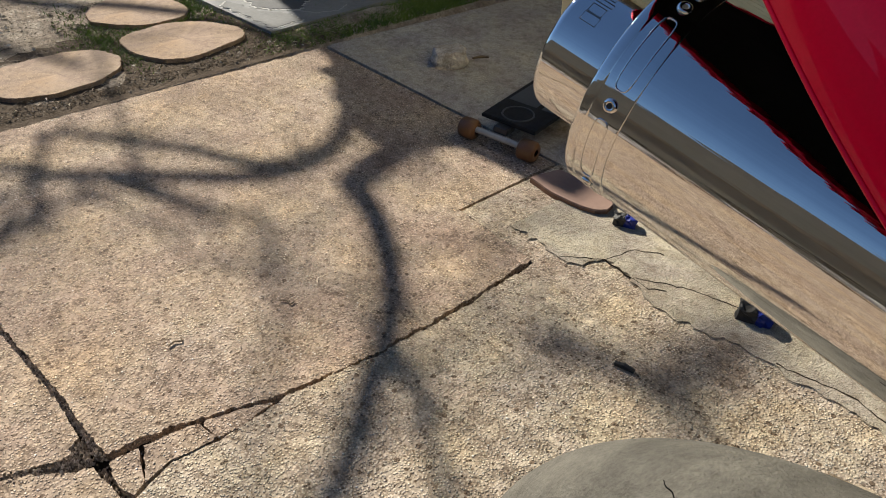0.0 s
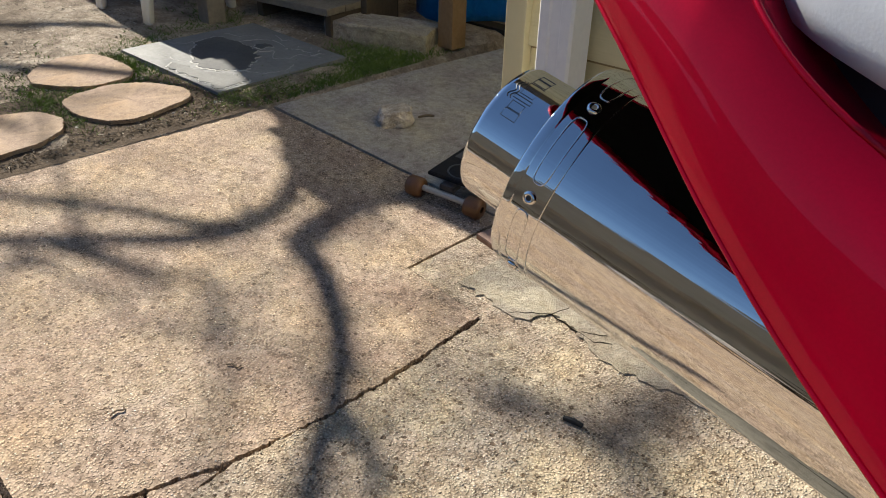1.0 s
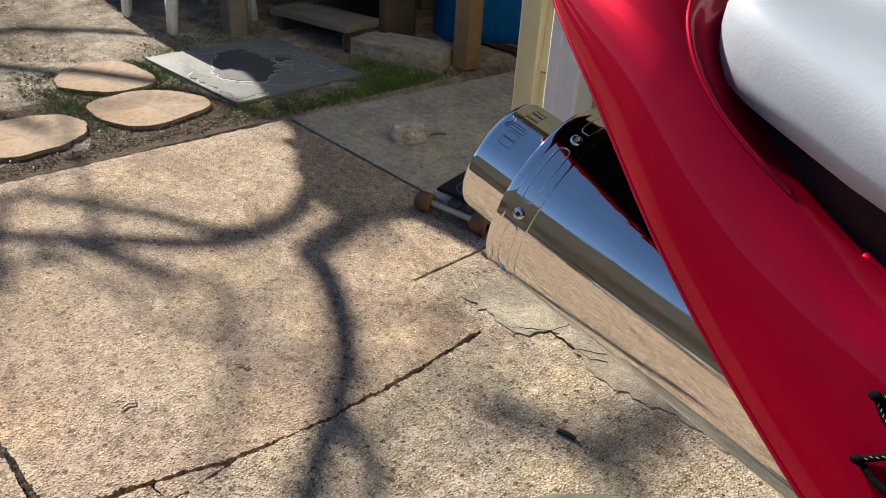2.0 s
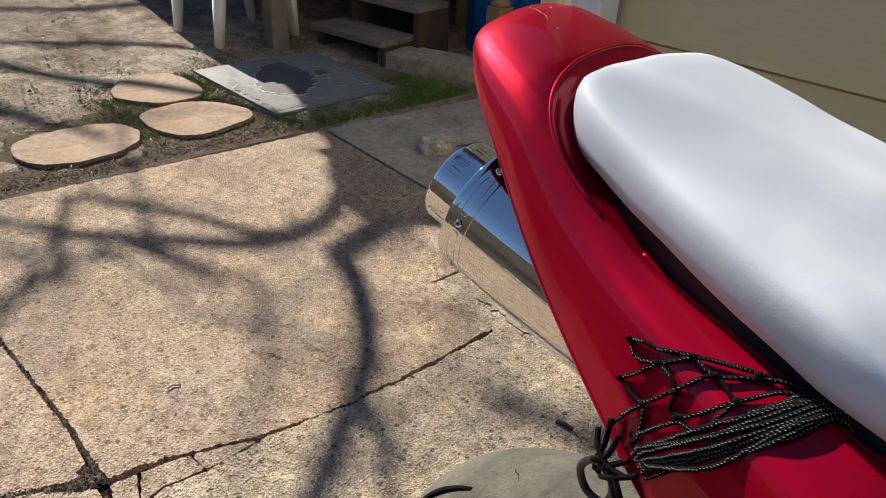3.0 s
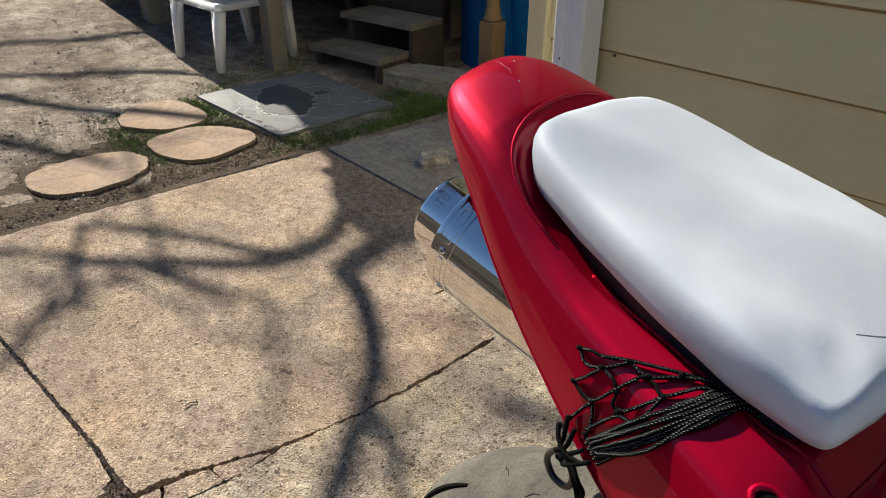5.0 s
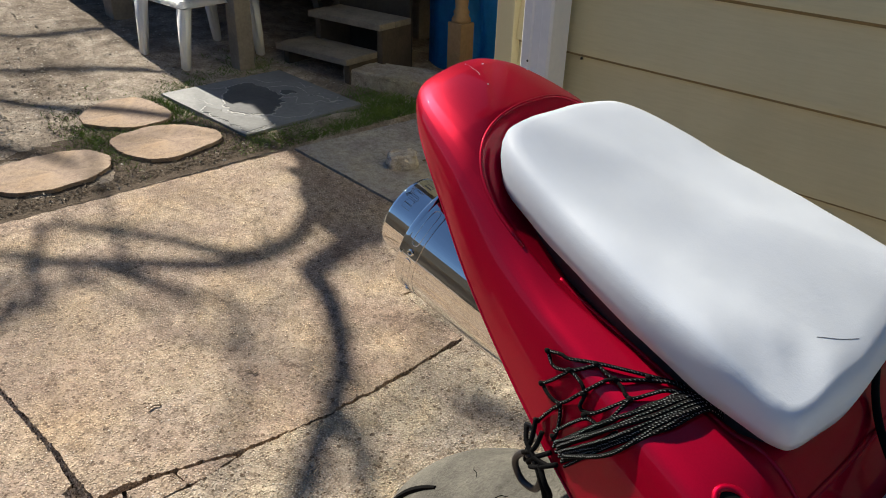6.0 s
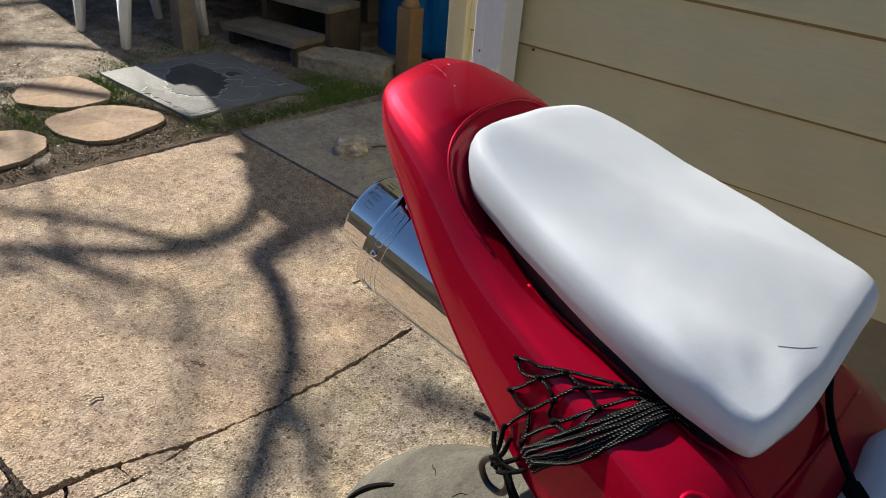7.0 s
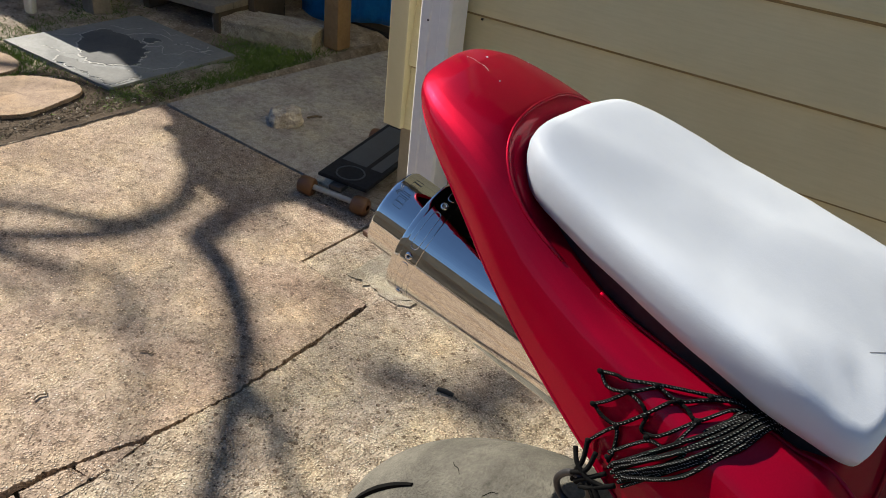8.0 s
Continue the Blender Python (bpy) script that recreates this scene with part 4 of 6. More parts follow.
def skateboard():
    sk = thing("skateboard", on_ground(-0.868, 1.760, 101.7), "worn skateboard with amber wheels parked against the house wall", "skateboard")
    # x runs along the board from the near axle
    out = [(0.028, -0.092), (0.028, 0.074), (0.50, 0.076)]
    out += [(0.50 + 0.085 * math.sin(math.pi * i / 12), -0.009 + 0.085 * math.cos(math.pi * i / 12)) for i in range(1, 12)] + [(0.50, -0.094)]
    deck = prism(bmesh.new(), out, 0.060, 0.071, 0.002)
    part("deck", deck, M["grip"], sk, "black gritty deck")
    for y0, y1 in ((-0.078, -0.040), (-0.024, 0.062)):
        part("stripe", boxed(0.145, 0.45, y0, y1, 0.0708, 0.0722), M["deck_print"], sk, "grey printed panel")
    ring = bmesh.new()
    lathe(ring, [(0.040, 0.0708), (0.0405, 0.0735), (0.0445, 0.0735), (0.045, 0.0708)], 40, Matrix.Translation((0.082, -0.006, 0)))
    part("emblem", ring, M["deck_print"], sk, "round grey emblem")
    for x in (0.0, 0.43):
        tr = part("truck", tube(bmesh.new(), [(x, -0.070, 0.033), (x, 0.070, 0.033)], 0.0085, 12), M["axle"], sk, "metal axle")
        part("baseplate", boxed(x + 0.004, x + 0.05, -0.022, 0.022, 0.040, 0.0595, 0.006), M["steel"], tr)
        for y in (-0.092, 0.092):
            w = lathe(bmesh.new(), [(0.009, -0.024), (0.022, -0.024), (0.028, -0.018), (0.029, 0.0), (0.028, 0.018), (0.022, 0.024), (0.009, 0.024)], 28, Matrix.Translation((x, y, 0.029)) @ pose(0, 0, 0, 90, 0, 0))
            part("wheel", w, M["amber"], sk, "amber urethane wheel", smooth=True)


skateboard()


def litter():
    out = [(-0.108, -0.040), (-0.085, 0.045), (0.02, 0.052), (0.075, 0.040), (0.100, 0.018), (0.104, -0.010), (0.085, -0.034), (0.05, -0.046), (-0.03, -0.052)]
    t = thing("clay_paver", on_ground(-0.592, 1.748, 2), "curved piece of pink clay paver lying at the wall", "paver")
    part("body", prism(bmesh.new(), rough_outline(out, 0.012, 0.002, 61), -0.005, 0.012), M["brown_clay"], t, "brown broken clay edge")
    part("face", prism(bmesh.new(), rough_outline(out, 0.012, 0.002, 61), 0.012, 0.017, 0.0015), M["pink_tile"], t, "smooth pink face")
    for k, (x, y, rz, s) in enumerate(((-0.435, 1.740, 30, 1.0), (-0.070, 1.680, 20, 1.35))):
        c = thing("bottle_cap", on_ground(x, y, rz), "small crumpled blue plastic cap on the concrete", "cap", "blue caps")
        for nm, mat, dx, w in (("cap", M["blue_plastic"], 0.012, 0.013), ("collar", M["black"], -0.012, 0.014)):
            cr = boxed(dx * s - w * s, dx * s + w * s, -0.014 * s, 0.014 * s, 0.0, 0.026 * s, 0.003 * s)
            bmesh.ops.subdivide_edges(cr, edges=cr.edges[:], cuts=2, use_grid_fill=True)
            for v in cr.verts:
                d = noise.noise_vector(v.co * 110 + Vector((k * 3, 0, 0)))
                v.co += Vector((0.006 * d.x, 0.006 * d.y, 0.007 * d.z * min(1, v.co.z * 80))) * s
            part(nm, cr, mat, c, "" if nm == "cap" else "black collar")
    st = part("stick", tube(bmesh.new(), [(-0.018, 0, 0.006), (0, 0.001, 0.007), (0.02, 0, 0.006)], [0.005, 0.006, 0.0045], 8), M["black"], m=on_ground(-0.155, 1.371, 15))
    tagged(st, "short dark stick on the concrete", "stick")
    lf = bmesh.new()
    vs = [lf.verts.new((0.03 * math.cos(a) * (1 + 0.3 * math.sin(3 * a)), 0.022 * math.sin(a), 0.012 + 0.009 * math.cos(2 * a))) for a in (i * math.pi / 8 for i in range(16))]
    c = lf.verts.new((0, 0, 0.004))
    for i in range(16):
        lf.faces.new((vs[i - 1], vs[i], c))
    bmesh.ops.solidify(lf, geom=lf.faces[:], thickness=0.0008)
    ob = part("dry_leaf", lf, M["leaf_dry"], m=on_ground(0.235, 1.428, 20))
    tagged(ob, "pale curled dry leaf on the concrete", "leaf")
    for k, (x, y, rz) in enumerate(((-0.693, 0.995, 20), (-0.72, 0.78, 80))):
        tw = part("twig", tube(bmesh.new(), smooth_line([(-0.012, 0, 0.003), (0, 0.006, 0.004), (0.012, 0.002, 0.003), (0.014, 0.012, 0.003)], 4), [0.0016] * 13, 5), M["twig"], m=on_ground(x, y, rz))
        tagged(tw, "tiny dry twig on the concrete", "twig", "tiny twigs")


litter()


def grass_and_crumbs():
    rng = random.Random(4)
    verts, faces = [], []
    sunny = [(-2.19, 1.62, 0.14, 0.05, 500), (-1.85, 2.05, 0.07, 0.22, 1500), (-1.80, 2.35, 0.10, 0.12, 900), (-2.55, 1.62, 0.08, 0.10, 350), (-2.28, 1.24, 0.12, 0.035, 350), (-2.15, 1.26, 0.10, 0.04, 450), (-2.0, 1.25, 0.08, 0.02, 250), (-2.66, 2.2, 0.12, 0.07, 350), (-2.62, 1.52, 0.1, 0.06, 300), (-1.93, 2.42, 0.1, 0.05, 600)]
    shady = [(-1.86, 1.75, 0.05, 0.05, 220), (-2.57, 1.72, 0.04, 0.12, 500), (-2.40, 1.625, 0.10, 0.02, 450), (-2.20, 1.42, 0.025, 0.09, 500), (-2.16, 1.22, 0.05, 0.05, 420), (-1.84, 2.02, 0.035, 0.17, 2200), (-1.83, 2.45, 0.05, 0.12, 900), (-1.90, 2.34, 0.08, 0.03, 700), (-2.62, 2.05, 0.05, 0.15, 350), (-2.20, 1.50, 0.03, 0.05, 300)]
    for cx, cy, sx, sy, n in sunny + shady:
        for _ in range(n):
            x, y = rng.gauss(cx, sx), rng.gauss(cy, sy)
            if x > -1.74 or (x + 1.98) ** 2 / 0.02 + (y - 1.03) ** 2 / 0.035 < 1:
                continue
            z = gz(x) - 0.02
            a, h, w = rng.uniform(0, 6.28), rng.uniform(0.014, 0.026), rng.uniform(0.0014, 0.0028)
            lx, ly = rng.gauss(0, 0.016), rng.gauss(0, 0.016)
            i = len(verts)
            verts += [(x - w * math.cos(a), y - w * math.sin(a), z), (x + w * math.cos(a), y + w * math.sin(a), z),
                      (x + lx * 0.5 + w * 0.7 * math.cos(a), y + ly * 0.5 + w * 0.7 * math.sin(a), z + h * 0.6), (x + lx, y + ly, z + h)]
            faces += [(i, i + 1, i + 2), (i, i + 2, i + 3)]
    me = bpy.data.meshes.new("grass")
    me.from_pydata(verts, [], faces)
    me.materials.append(M["grass"])
    tagged(new("grass", me), "sparse short green grass around the slate tile", "grass", kind="stuff")
    # pebbles, bark chips and crumbs on the earth
    verts, faces = [], []
    for _ in range(9000):
        x, y = -1.765 - abs(rng.gauss(0, 1.3)), rng.uniform(0.1, 1.95)
        if rng.random() < 0.06:
            x = -1.765 - abs(rng.gauss(0, 0.05))
        r = rng.uniform(0.0012, 0.0042) * (2.4 if rng.random() < 0.06 else 1)
        z = gz(x) - 0.010
        i = len(verts)
        sx, sy, sz = rng.uniform(0.7, 1.8), rng.uniform(0.6, 1.2), rng.uniform(0.5, 1)
        verts += [(x + r * sx, y, z), (x, y + r * sy, z), (x - r * sx, y, z), (x, y - r * sy, z), (x + r * 0.2, y, z + r * sz), (x, y, z - r)]
        faces += [(i, i + 1, i + 4), (i + 1, i + 2, i + 4), (i + 2, i + 3, i + 4), (i + 3, i, i + 4)]
    crumb_v, crumb_f, verts_kept, faces_kept = [], [], verts, faces
    verts, faces = crumb_v, crumb_f
    for x0, y0, x1, y1, n, deep, wide in ((-1.73, 0.4855, -0.975, 0.553, 2200, 0.006, 0.0022), (-0.975, 0.553, -0.733, 0.575, 1100, 0.006, 0.0022), (-0.733, 0.575, -0.565, 0.58, 900, 0.006, 0.0022), (-0.61, 0.56, -0.57, 0.556, 700, 0.007, 0.006), (-0.59, 0.545, -0.58, 0.525, 450, 0.006, 0.006), (-0.635, 0.42, -0.59, 0.525, 500, 0.007, 0.006), (-0.56, 0.588, -0.495, 0.86, 320, 0.022, 0.004), (-0.495, 0.86, -0.473, 1.47, 520, 0.022, 0.004), (-0.554, 0.574, -0.46, 0.582, 260, 0.02, 0.004)):
        for _ in range(n):
            f = rng.random()
            x, y = x0 + (x1 - x0) * f + rng.gauss(0, wide), y0 + (y1 - y0) * f + rng.gauss(0, wide)
            r, z = rng.uniform(0.0012, 0.0040), gz(x) - deep + 0.010 * rng.random() - 0.004
            i = len(verts)
            verts += [(x + r * 1.3, y, z), (x, y + r, z), (x - r * 1.1, y, z), (x, y - r, z), (x + r * 0.2, y, z + r * 1.2)]
            faces += [(i, i + 1, i + 4), (i + 1, i + 2, i + 4), (i + 2, i + 3, i + 4), (i + 3, i, i + 4)]
    for name, v_list, f_list, tones, lab in (("pebbles", verts_kept, faces_kept, [(0.0, (0.09, 0.075, 0.055)), (0.55, (0.24, 0.20, 0.155)), (0.9, (0.40, 0.35, 0.28)), (1.0, (0.6, 0.57, 0.52))], "small pebbles and bark chips on bare earth"),
                                     ("crumbs", crumb_v, crumb_f, [(0.0, (0.05, 0.037, 0.027)), (0.4, (0.22, 0.17, 0.128)), (0.8, (0.42, 0.345, 0.275)), (1.0, (0.58, 0.50, 0.42))], "dark earth and concrete crumbs in the joints")):
        me = bpy.data.meshes.new(name)
        me.from_pydata(v_list, [], f_list)
        m, nt, ln, b = nodes_of(name + "_mix")
        ge = nt.new("ShaderNodeNewGeometry")
        ln.new(ramp(nt, ln, ge.outputs["Random Per Island"], tones), b.inputs["Base Color"])
        b.inputs["Roughness"].default_value = 0.9
        me.materials.append(m)
        tagged(new(name, me), lab, name, kind="stuff")
    verts, faces = [], []
    for _ in range(6500):
        if rng.random() < 0.6:
            x, y = -1.768 - abs(rng.gauss(0, 0.075)), rng.uniform(0.2, 1.85)
        else:
            cx, cy = rng.choice(((-2.0, 1.03), (-2.02, 1.45), (-2.38, 1.42), (-1.99, 0.56)))
            a, d = rng.uniform(0, 6.28), 0.17 + abs(rng.gauss(0, 0.05))
            x, y = cx + 0.85 * d * math.cos(a), cy + d * math.sin(a)
        if x > -1.766:
            continue
        r, z = rng.uniform(0.002, 0.005), gz(x) - 0.0105
        i = len(verts)
        verts += [(x + r * rng.uniform(0.7, 1.4) * math.cos(a), y + r * rng.uniform(0.7, 1.3) * math.sin(a), z) for a in (k * 1.2566 for k in range(5))] + [(x + 0.3 * r * rng.random(), y + 0.3 * r * rng.random(), z + r * rng.uniform(0.25, 0.65))]
        faces += [(i + k, i + (k + 1) % 5, i + 5) for k in range(5)]
    me = bpy.data.meshes.new("loose_soil")
    me.from_pydata(verts, [], faces)
    me.materials.append(M["soil"])
    tagged(new("loose_soil", me), "dark crumbly soil round stones and slab edge", "soil", kind="stuff")
    # dead leaves, stalks and bark strips
    verts, faces = [], []
    for _ in range(1500):
        x, y = -1.78 - abs(rng.gauss(0, 0.5)), rng.uniform(0.2, 2.0)
        if rng.random() < 0.5:
            x = -1.78 - abs(rng.gauss(0, 0.05))
        a, L, w = rng.uniform(0, 6.28), rng.uniform(0.004, 0.012) * (2.5 if rng.random() < 0.05 else 1), rng.uniform(0.0006, 0.0022)
        z = gz(x) + rng.uniform(-0.012, -0.002)
        ux, uy = math.cos(a), math.sin(a)
        i = len(verts)
        for f, ww, dz in ((-1, 0.3, 0.001), (-0.3, 1, 0.004), (0.4, 0.9, 0.003), (1, 0.2, 0.001)):
            bend = 0.15 * L * f * f
            for sd in (-1, 1):
                verts.append((x + ux * L * f - uy * (w * ww * sd + bend), y + uy * L * f + ux * (w * ww * sd + bend), z + dz + 0.0015 * sd * rng.random()))
        faces += [(i, i + 1, i + 3, i + 2), (i + 2, i + 3, i + 5, i + 4), (i + 4, i + 5, i + 7, i + 6)]
    me = bpy.data.meshes.new("leaf_litter")
    me.from_pydata(verts, [], faces)
    m, nt, ln, b = nodes_of("litter_mix")
    ge = nt.new("ShaderNodeNewGeometry")
    ln.new(ramp(nt, ln, ge.outputs["Random Per Island"], [(0.0, (0.04, 0.03, 0.02)), (0.7, (0.12, 0.09, 0.062)), (0.93, (0.26, 0.21, 0.15)), (1.0, (0.5, 0.44, 0.35))]), b.inputs["Base Color"])
    b.inputs["Roughness"].default_value = 0.9
    me.materials.append(m)
    tagged(new("leaf_litter", me), "dead brown leaves, stalks and bark strips on earth", "leaf litter", kind="stuff")


grass_and_crumbs()

# ---- the bare tree whose limbs shade the yard ----


def limb(x, y, h):
    """The point on the ray of the sun that ends at x, y in the yard; h grows with its height."""
    return Vector((x, y, gz(x))) + TO_SUN * (0.85 * h / TO_SUN.z)


def tree():
    tr = thing("tree", Matrix.Identity(4), "tall bare leafless tree with grey bark and spreading limbs", "tree")
    base = Vector((-8.6, 3.1, gz(-8.6) - 0.05))
    fork = limb(-1.30, 1.62, 3.6)
    trunk = smooth_line([base, base + Vector((0.3, 0.0, 1.4)), limb(-3.7, 2.75, 3.3), limb(-2.5, 2.45, 3.5), limb(-1.75, 2.0, 3.6), fork], 8)
    n = len(trunk)
    part("trunk", tube(bmesh.new(), trunk, [0.20 - 0.14 * (i / (n - 1)) ** 0.7 for i in range(n)], 14), M["bark"], tr, smooth=True)
    limbs = []

    def grow(pts, thick, thin):
        limbs.append((pts, thick, thin))

    grow([(-1.30, 1.62, 3.6), (-1.13, 1.72, 3.6), (-1.04, 1.66, 3.6), (-1.02, 1.54, 3.6), (-0.99, 1.42, 3.6), (-0.955, 1.352, 3.6), (-0.90, 1.342, 3.7), (-0.785, 1.30, 3.7), (-0.658, 1.23, 3.8), (-0.53, 1.13, 3.9), (-0.40, 0.975, 4.0), (-0.284, 0.832, 4.1), (0.1, 0.3, 4.4)], 0.042, 0.022)
    grow([(-0.53, 1.12, 3.9), (-0.44, 1.08, 4.0), (-0.32, 1.03, 4.1), (-0.18, 0.96, 4.2), (0.1, 0.8, 4.4), (0.5, 0.6, 4.7)], 0.018, 0.010)
    grow([(-1.15, 1.40, 3.6), (-1.14, 1.29, 3.7), (-1.227, 1.195, 3.8), (-1.362, 1.127, 3.9), (-1.513, 1.00, 4.0), (-1.635, 0.88, 4.1), (-1.43, 0.786, 4.2), (-1.267, 0.69, 4.3), (-1.1, 0.5, 4.4)], 0.022, 0.010)
    grow([(-1.317, 0.971, 4.0), (-1.517, 1.033, 4.1), (-1.718, 1.093, 4.2), (-2.1, 1.2, 4.4)], 0.013, 0.008)
    grow([(-1.27, 1.58, 3.6), (-1.14, 1.42, 3.6), (-1.115, 1.27, 3.7), (-1.173, 1.135, 3.8), (-1.317, 0.97, 3.9), (-1.43, 0.83, 4.0), (-1.545, 0.735, 4.1), (-1.9, 0.4, 4.3)], 0.028, 0.014)
    grow([(-1.66, 0.86, 4.1), (-1.52, 0.82, 4.2), (-1.38, 0.71, 4.3), (-1.24, 0.61, 4.4), (-1.0, 0.35, 4.6)], 0.012, 0.008)
    grow([(-1.22, 0.58, 4.4), (-1.28, 0.66, 4.5), (-1.31, 0.77, 4.6), (-1.26, 0.86, 4.7), (-1.12, 0.91, 4.8), (-0.9, 0.93, 5.0)], 0.012, 0.007)
    grow([(-1.33, 0.93, 4.0), (-1.2, 0.98, 4.6), (-1.08, 1.03, 5.2), (-0.98, 1.12, 5.6)], 0.03, 0.012)
    grow([(-0.99, 1.12, 5.4), (-0.81, 1.04, 5.5), (-0.62, 0.92, 5.7), (-0.50, 0.82, 5.9), (-0.2, 0.6, 6.2)], 0.012, 0.008)
    grow([(-0.30, 1.32, 8.0), (-0.19, 1.36, 8.0), (-0.10, 1.40, 8.1), (-0.07, 1.53, 8.1), (-0.05, 1.64, 8.2)], 0.034, 0.03)
    grow([(-0.10, 1.40, 8.1), (-0.02, 1.37, 8.1), (0.06, 1.31, 8.2), (0.25, 1.1, 8.3)], 0.034, 0.02)
    grow([(-1.30, 1.62, 3.6), (-0.95, 1.60, 4.0), (-0.60, 1.50, 6.0), (-0.30, 1.32, 8.0)], 0.004, 0.006)
    grow([(-3.4, 0.70, 4.7), (-3.08, 0.91, 4.6), (-2.82, 1.11, 4.5), (-2.55, 1.29, 4.3), (-2.37, 1.45, 4.2), (-2.10, 1.64, 4.0), (-1.89, 1.72, 3.8), (-1.70, 1.77, 3.7)], 0.030, 0.024)
    grow([(-3.79, 1.12, 5.2), (-3.67, 1.49, 5.0), (-3.60, 1.95, 4.8)], 0.02, 0.03)
    grow([(-3.4, 0.8, 5.2), (-3.29, 1.0, 5.0), (-3.09, 1.38, 4.8), (-2.78, 1.85, 4.4)], 0.018, 0.03)
    grow([(-2.9, 0.55, 6.4), (-2.61, 0.79, 6.2), (-2.42, 0.93, 6.0), (-2.21, 1.02, 6.0), (-2.0, 1.09, 6.0)], 0.045, 0.02)
    grow([(1.0, 0.90, 6.0), (1.2, 0.79, 6.0), (1.31, 0.745, 6.1), (1.45, 0.69, 6.2), (1.7, 0.6, 6.4)], 0.008, 0.007)
    rng = random.Random(12)
    for pts, r0, r1 in limbs:
        line = smooth_line([limb(*p) for p in pts], 8)
        k = len(line)
        part("limb", tube(bmesh.new(), line, [r0 + (r1 - r0) * i / (k - 1) for i in range(k)], 8), M["bark"], tr, smooth=True)
    tw = bmesh.new()
    for _ in range(150):
        pts, r0, r1 = rng.choice(limbs)
        a = rng.choice(pts[1:])
        q, line = Vector(a), []
        ang, step = rng.uniform(0, 6.28), rng.uniform(0.06, 0.13)
        for s in range(5):
            line.append(limb(*q))
            ang += rng.gauss(0, 0.35)
            q = q + Vector((step * math.cos(ang), step * math.sin(ang), rng.uniform(0.05, 0.35)))
        tube(tw, smooth_line(line, 3), [0.006 - 0.0003 * i for i in range(13)], 5)
    # outer spray, high up, whose shade is soft
    for _ in range(26):
        q = Vector((rng.uniform(-1.7, 0.5), rng.uniform(0.35, 1.6), rng.uniform(7.0, 10.5)))
        ang, step, line = rng.gauss(0.2, 0.6) - 0.5, rng.uniform(0.04, 0.10), []
        for s in range(5):
            line.append(limb(*q))
            ang += rng.gauss(0, 0.4)
            q = q + Vector((step * math.cos(ang), step * math.sin(ang), rng.uniform(-0.1, 0.25)))
        r = rng.uniform(0.006, 0.011)
        tube(tw, smooth_line(line, 3), [r - 0.0003 * i for i in range(13)], 5)
    tagged(part("twigs", tw, M["bark"], tr), "fine bare twigs", kind="stuff")


tree()

# ---- the motorcycle ----
# local axes: x forward along the machine, y to its left, z up
BIKE = Matrix.Translation((0.4016, 0.7474, 0.005)) @ pose(0, 0, 0, 0, 0, -6) @ Matrix.Scale(0.972, 4)
S = np.array([-0.237, -0.235, -0.23, -0.222, -0.207, -0.185, -0.16, -0.13, -0.1, -0.06, -0.02, 0.03, 0.08, 0.13, 0.17, 0.24, 0.34])
MID = 0.011     # the pad's middle
BODY_MID = 0.005
RIDGE_L = np.array([0.002, 0.014, 0.03, 0.046, 0.064, 0.074, 0.08, 0.085, 0.087, 0.0865, 0.086, 0.086, 0.087, 0.087, 0.089, 0.092, 0.102])
RIDGE_Z = np.array([0.998, 1.0, 1.001, 1.002, 1.001, 0.998, 0.993, 0.985, 0.969, 0.945, 0.926, 0.916, 0.906, 0.895, 0.86, 0.81, 0.77])
SHOULD_L = np.array([0.003, 0.017, 0.034, 0.05, 0.067, 0.078, 0.085, 0.092, 0.098, 0.105, 0.11, 0.117, 0.126, 0.132, 0.135, 0.141, 0.145])
SHOULD_Z = np.array([0.995, 0.996, 0.996, 0.995, 0.99, 0.981, 0.972, 0.962, 0.949, 0.931, 0.916, 0.904, 0.893, 0.882, 0.858, 0.81, 0.76])
LOW_L = np.array([0.004, 0.019, 0.037, 0.053, 0.071, 0.082, 0.091, 0.099, 0.108, 0.116, 0.125, 0.136, 0.145, 0.152, 0.155, 0.16, 0.165])
LOW_Z = np.array([0.99, 0.991, 0.992, 0.992, 0.986, 0.972, 0.957, 0.935, 0.912, 0.884, 0.863, 0.84, 0.82, 0.802, 0.786, 0.755, 0.72])


def table(col, s):
    """Smooth reading of a column of the body's table."""
    r = min(0.022, 0.6 * (s + 0.2375))
    w = (1, 2, 3, 4, 5, 4, 3, 2, 1)
    return sum(k * float(np.interp(s + r * (i - 4) / 4, S, col)) for i, k in enumerate(w)) / 25


SEAT = [(-0.1265, 0.009), (-0.1245, -0.033), (-0.1135, -0.0590), (-0.08586, -0.0745), (-0.0308, -0.0845), (0.0292, -0.0905), (0.0842, -0.0910), (0.116, -0.0868), (0.131, -0.0828), (0.1378, -0.0745), (0.1395, -0.0505), (0.1395, -0.0205),
        (0.133, 0.0235), (0.1245, 0.0775), (0.1215, 0.0950), (0.112, 0.1035), (0.0842, 0.1035), (0.0292, 0.0982), (-0.0308, 0.0865), (-0.08386, 0.0755), (-0.112, 0.066), (-0.1240, 0.045)]
SEAT_LINE = [(p.x, p.y) for p in smooth_line([(a, b, 0) for a, b in SEAT], 6, True)]


def seat_base(s):
    return 0.936 - 0.25 * s


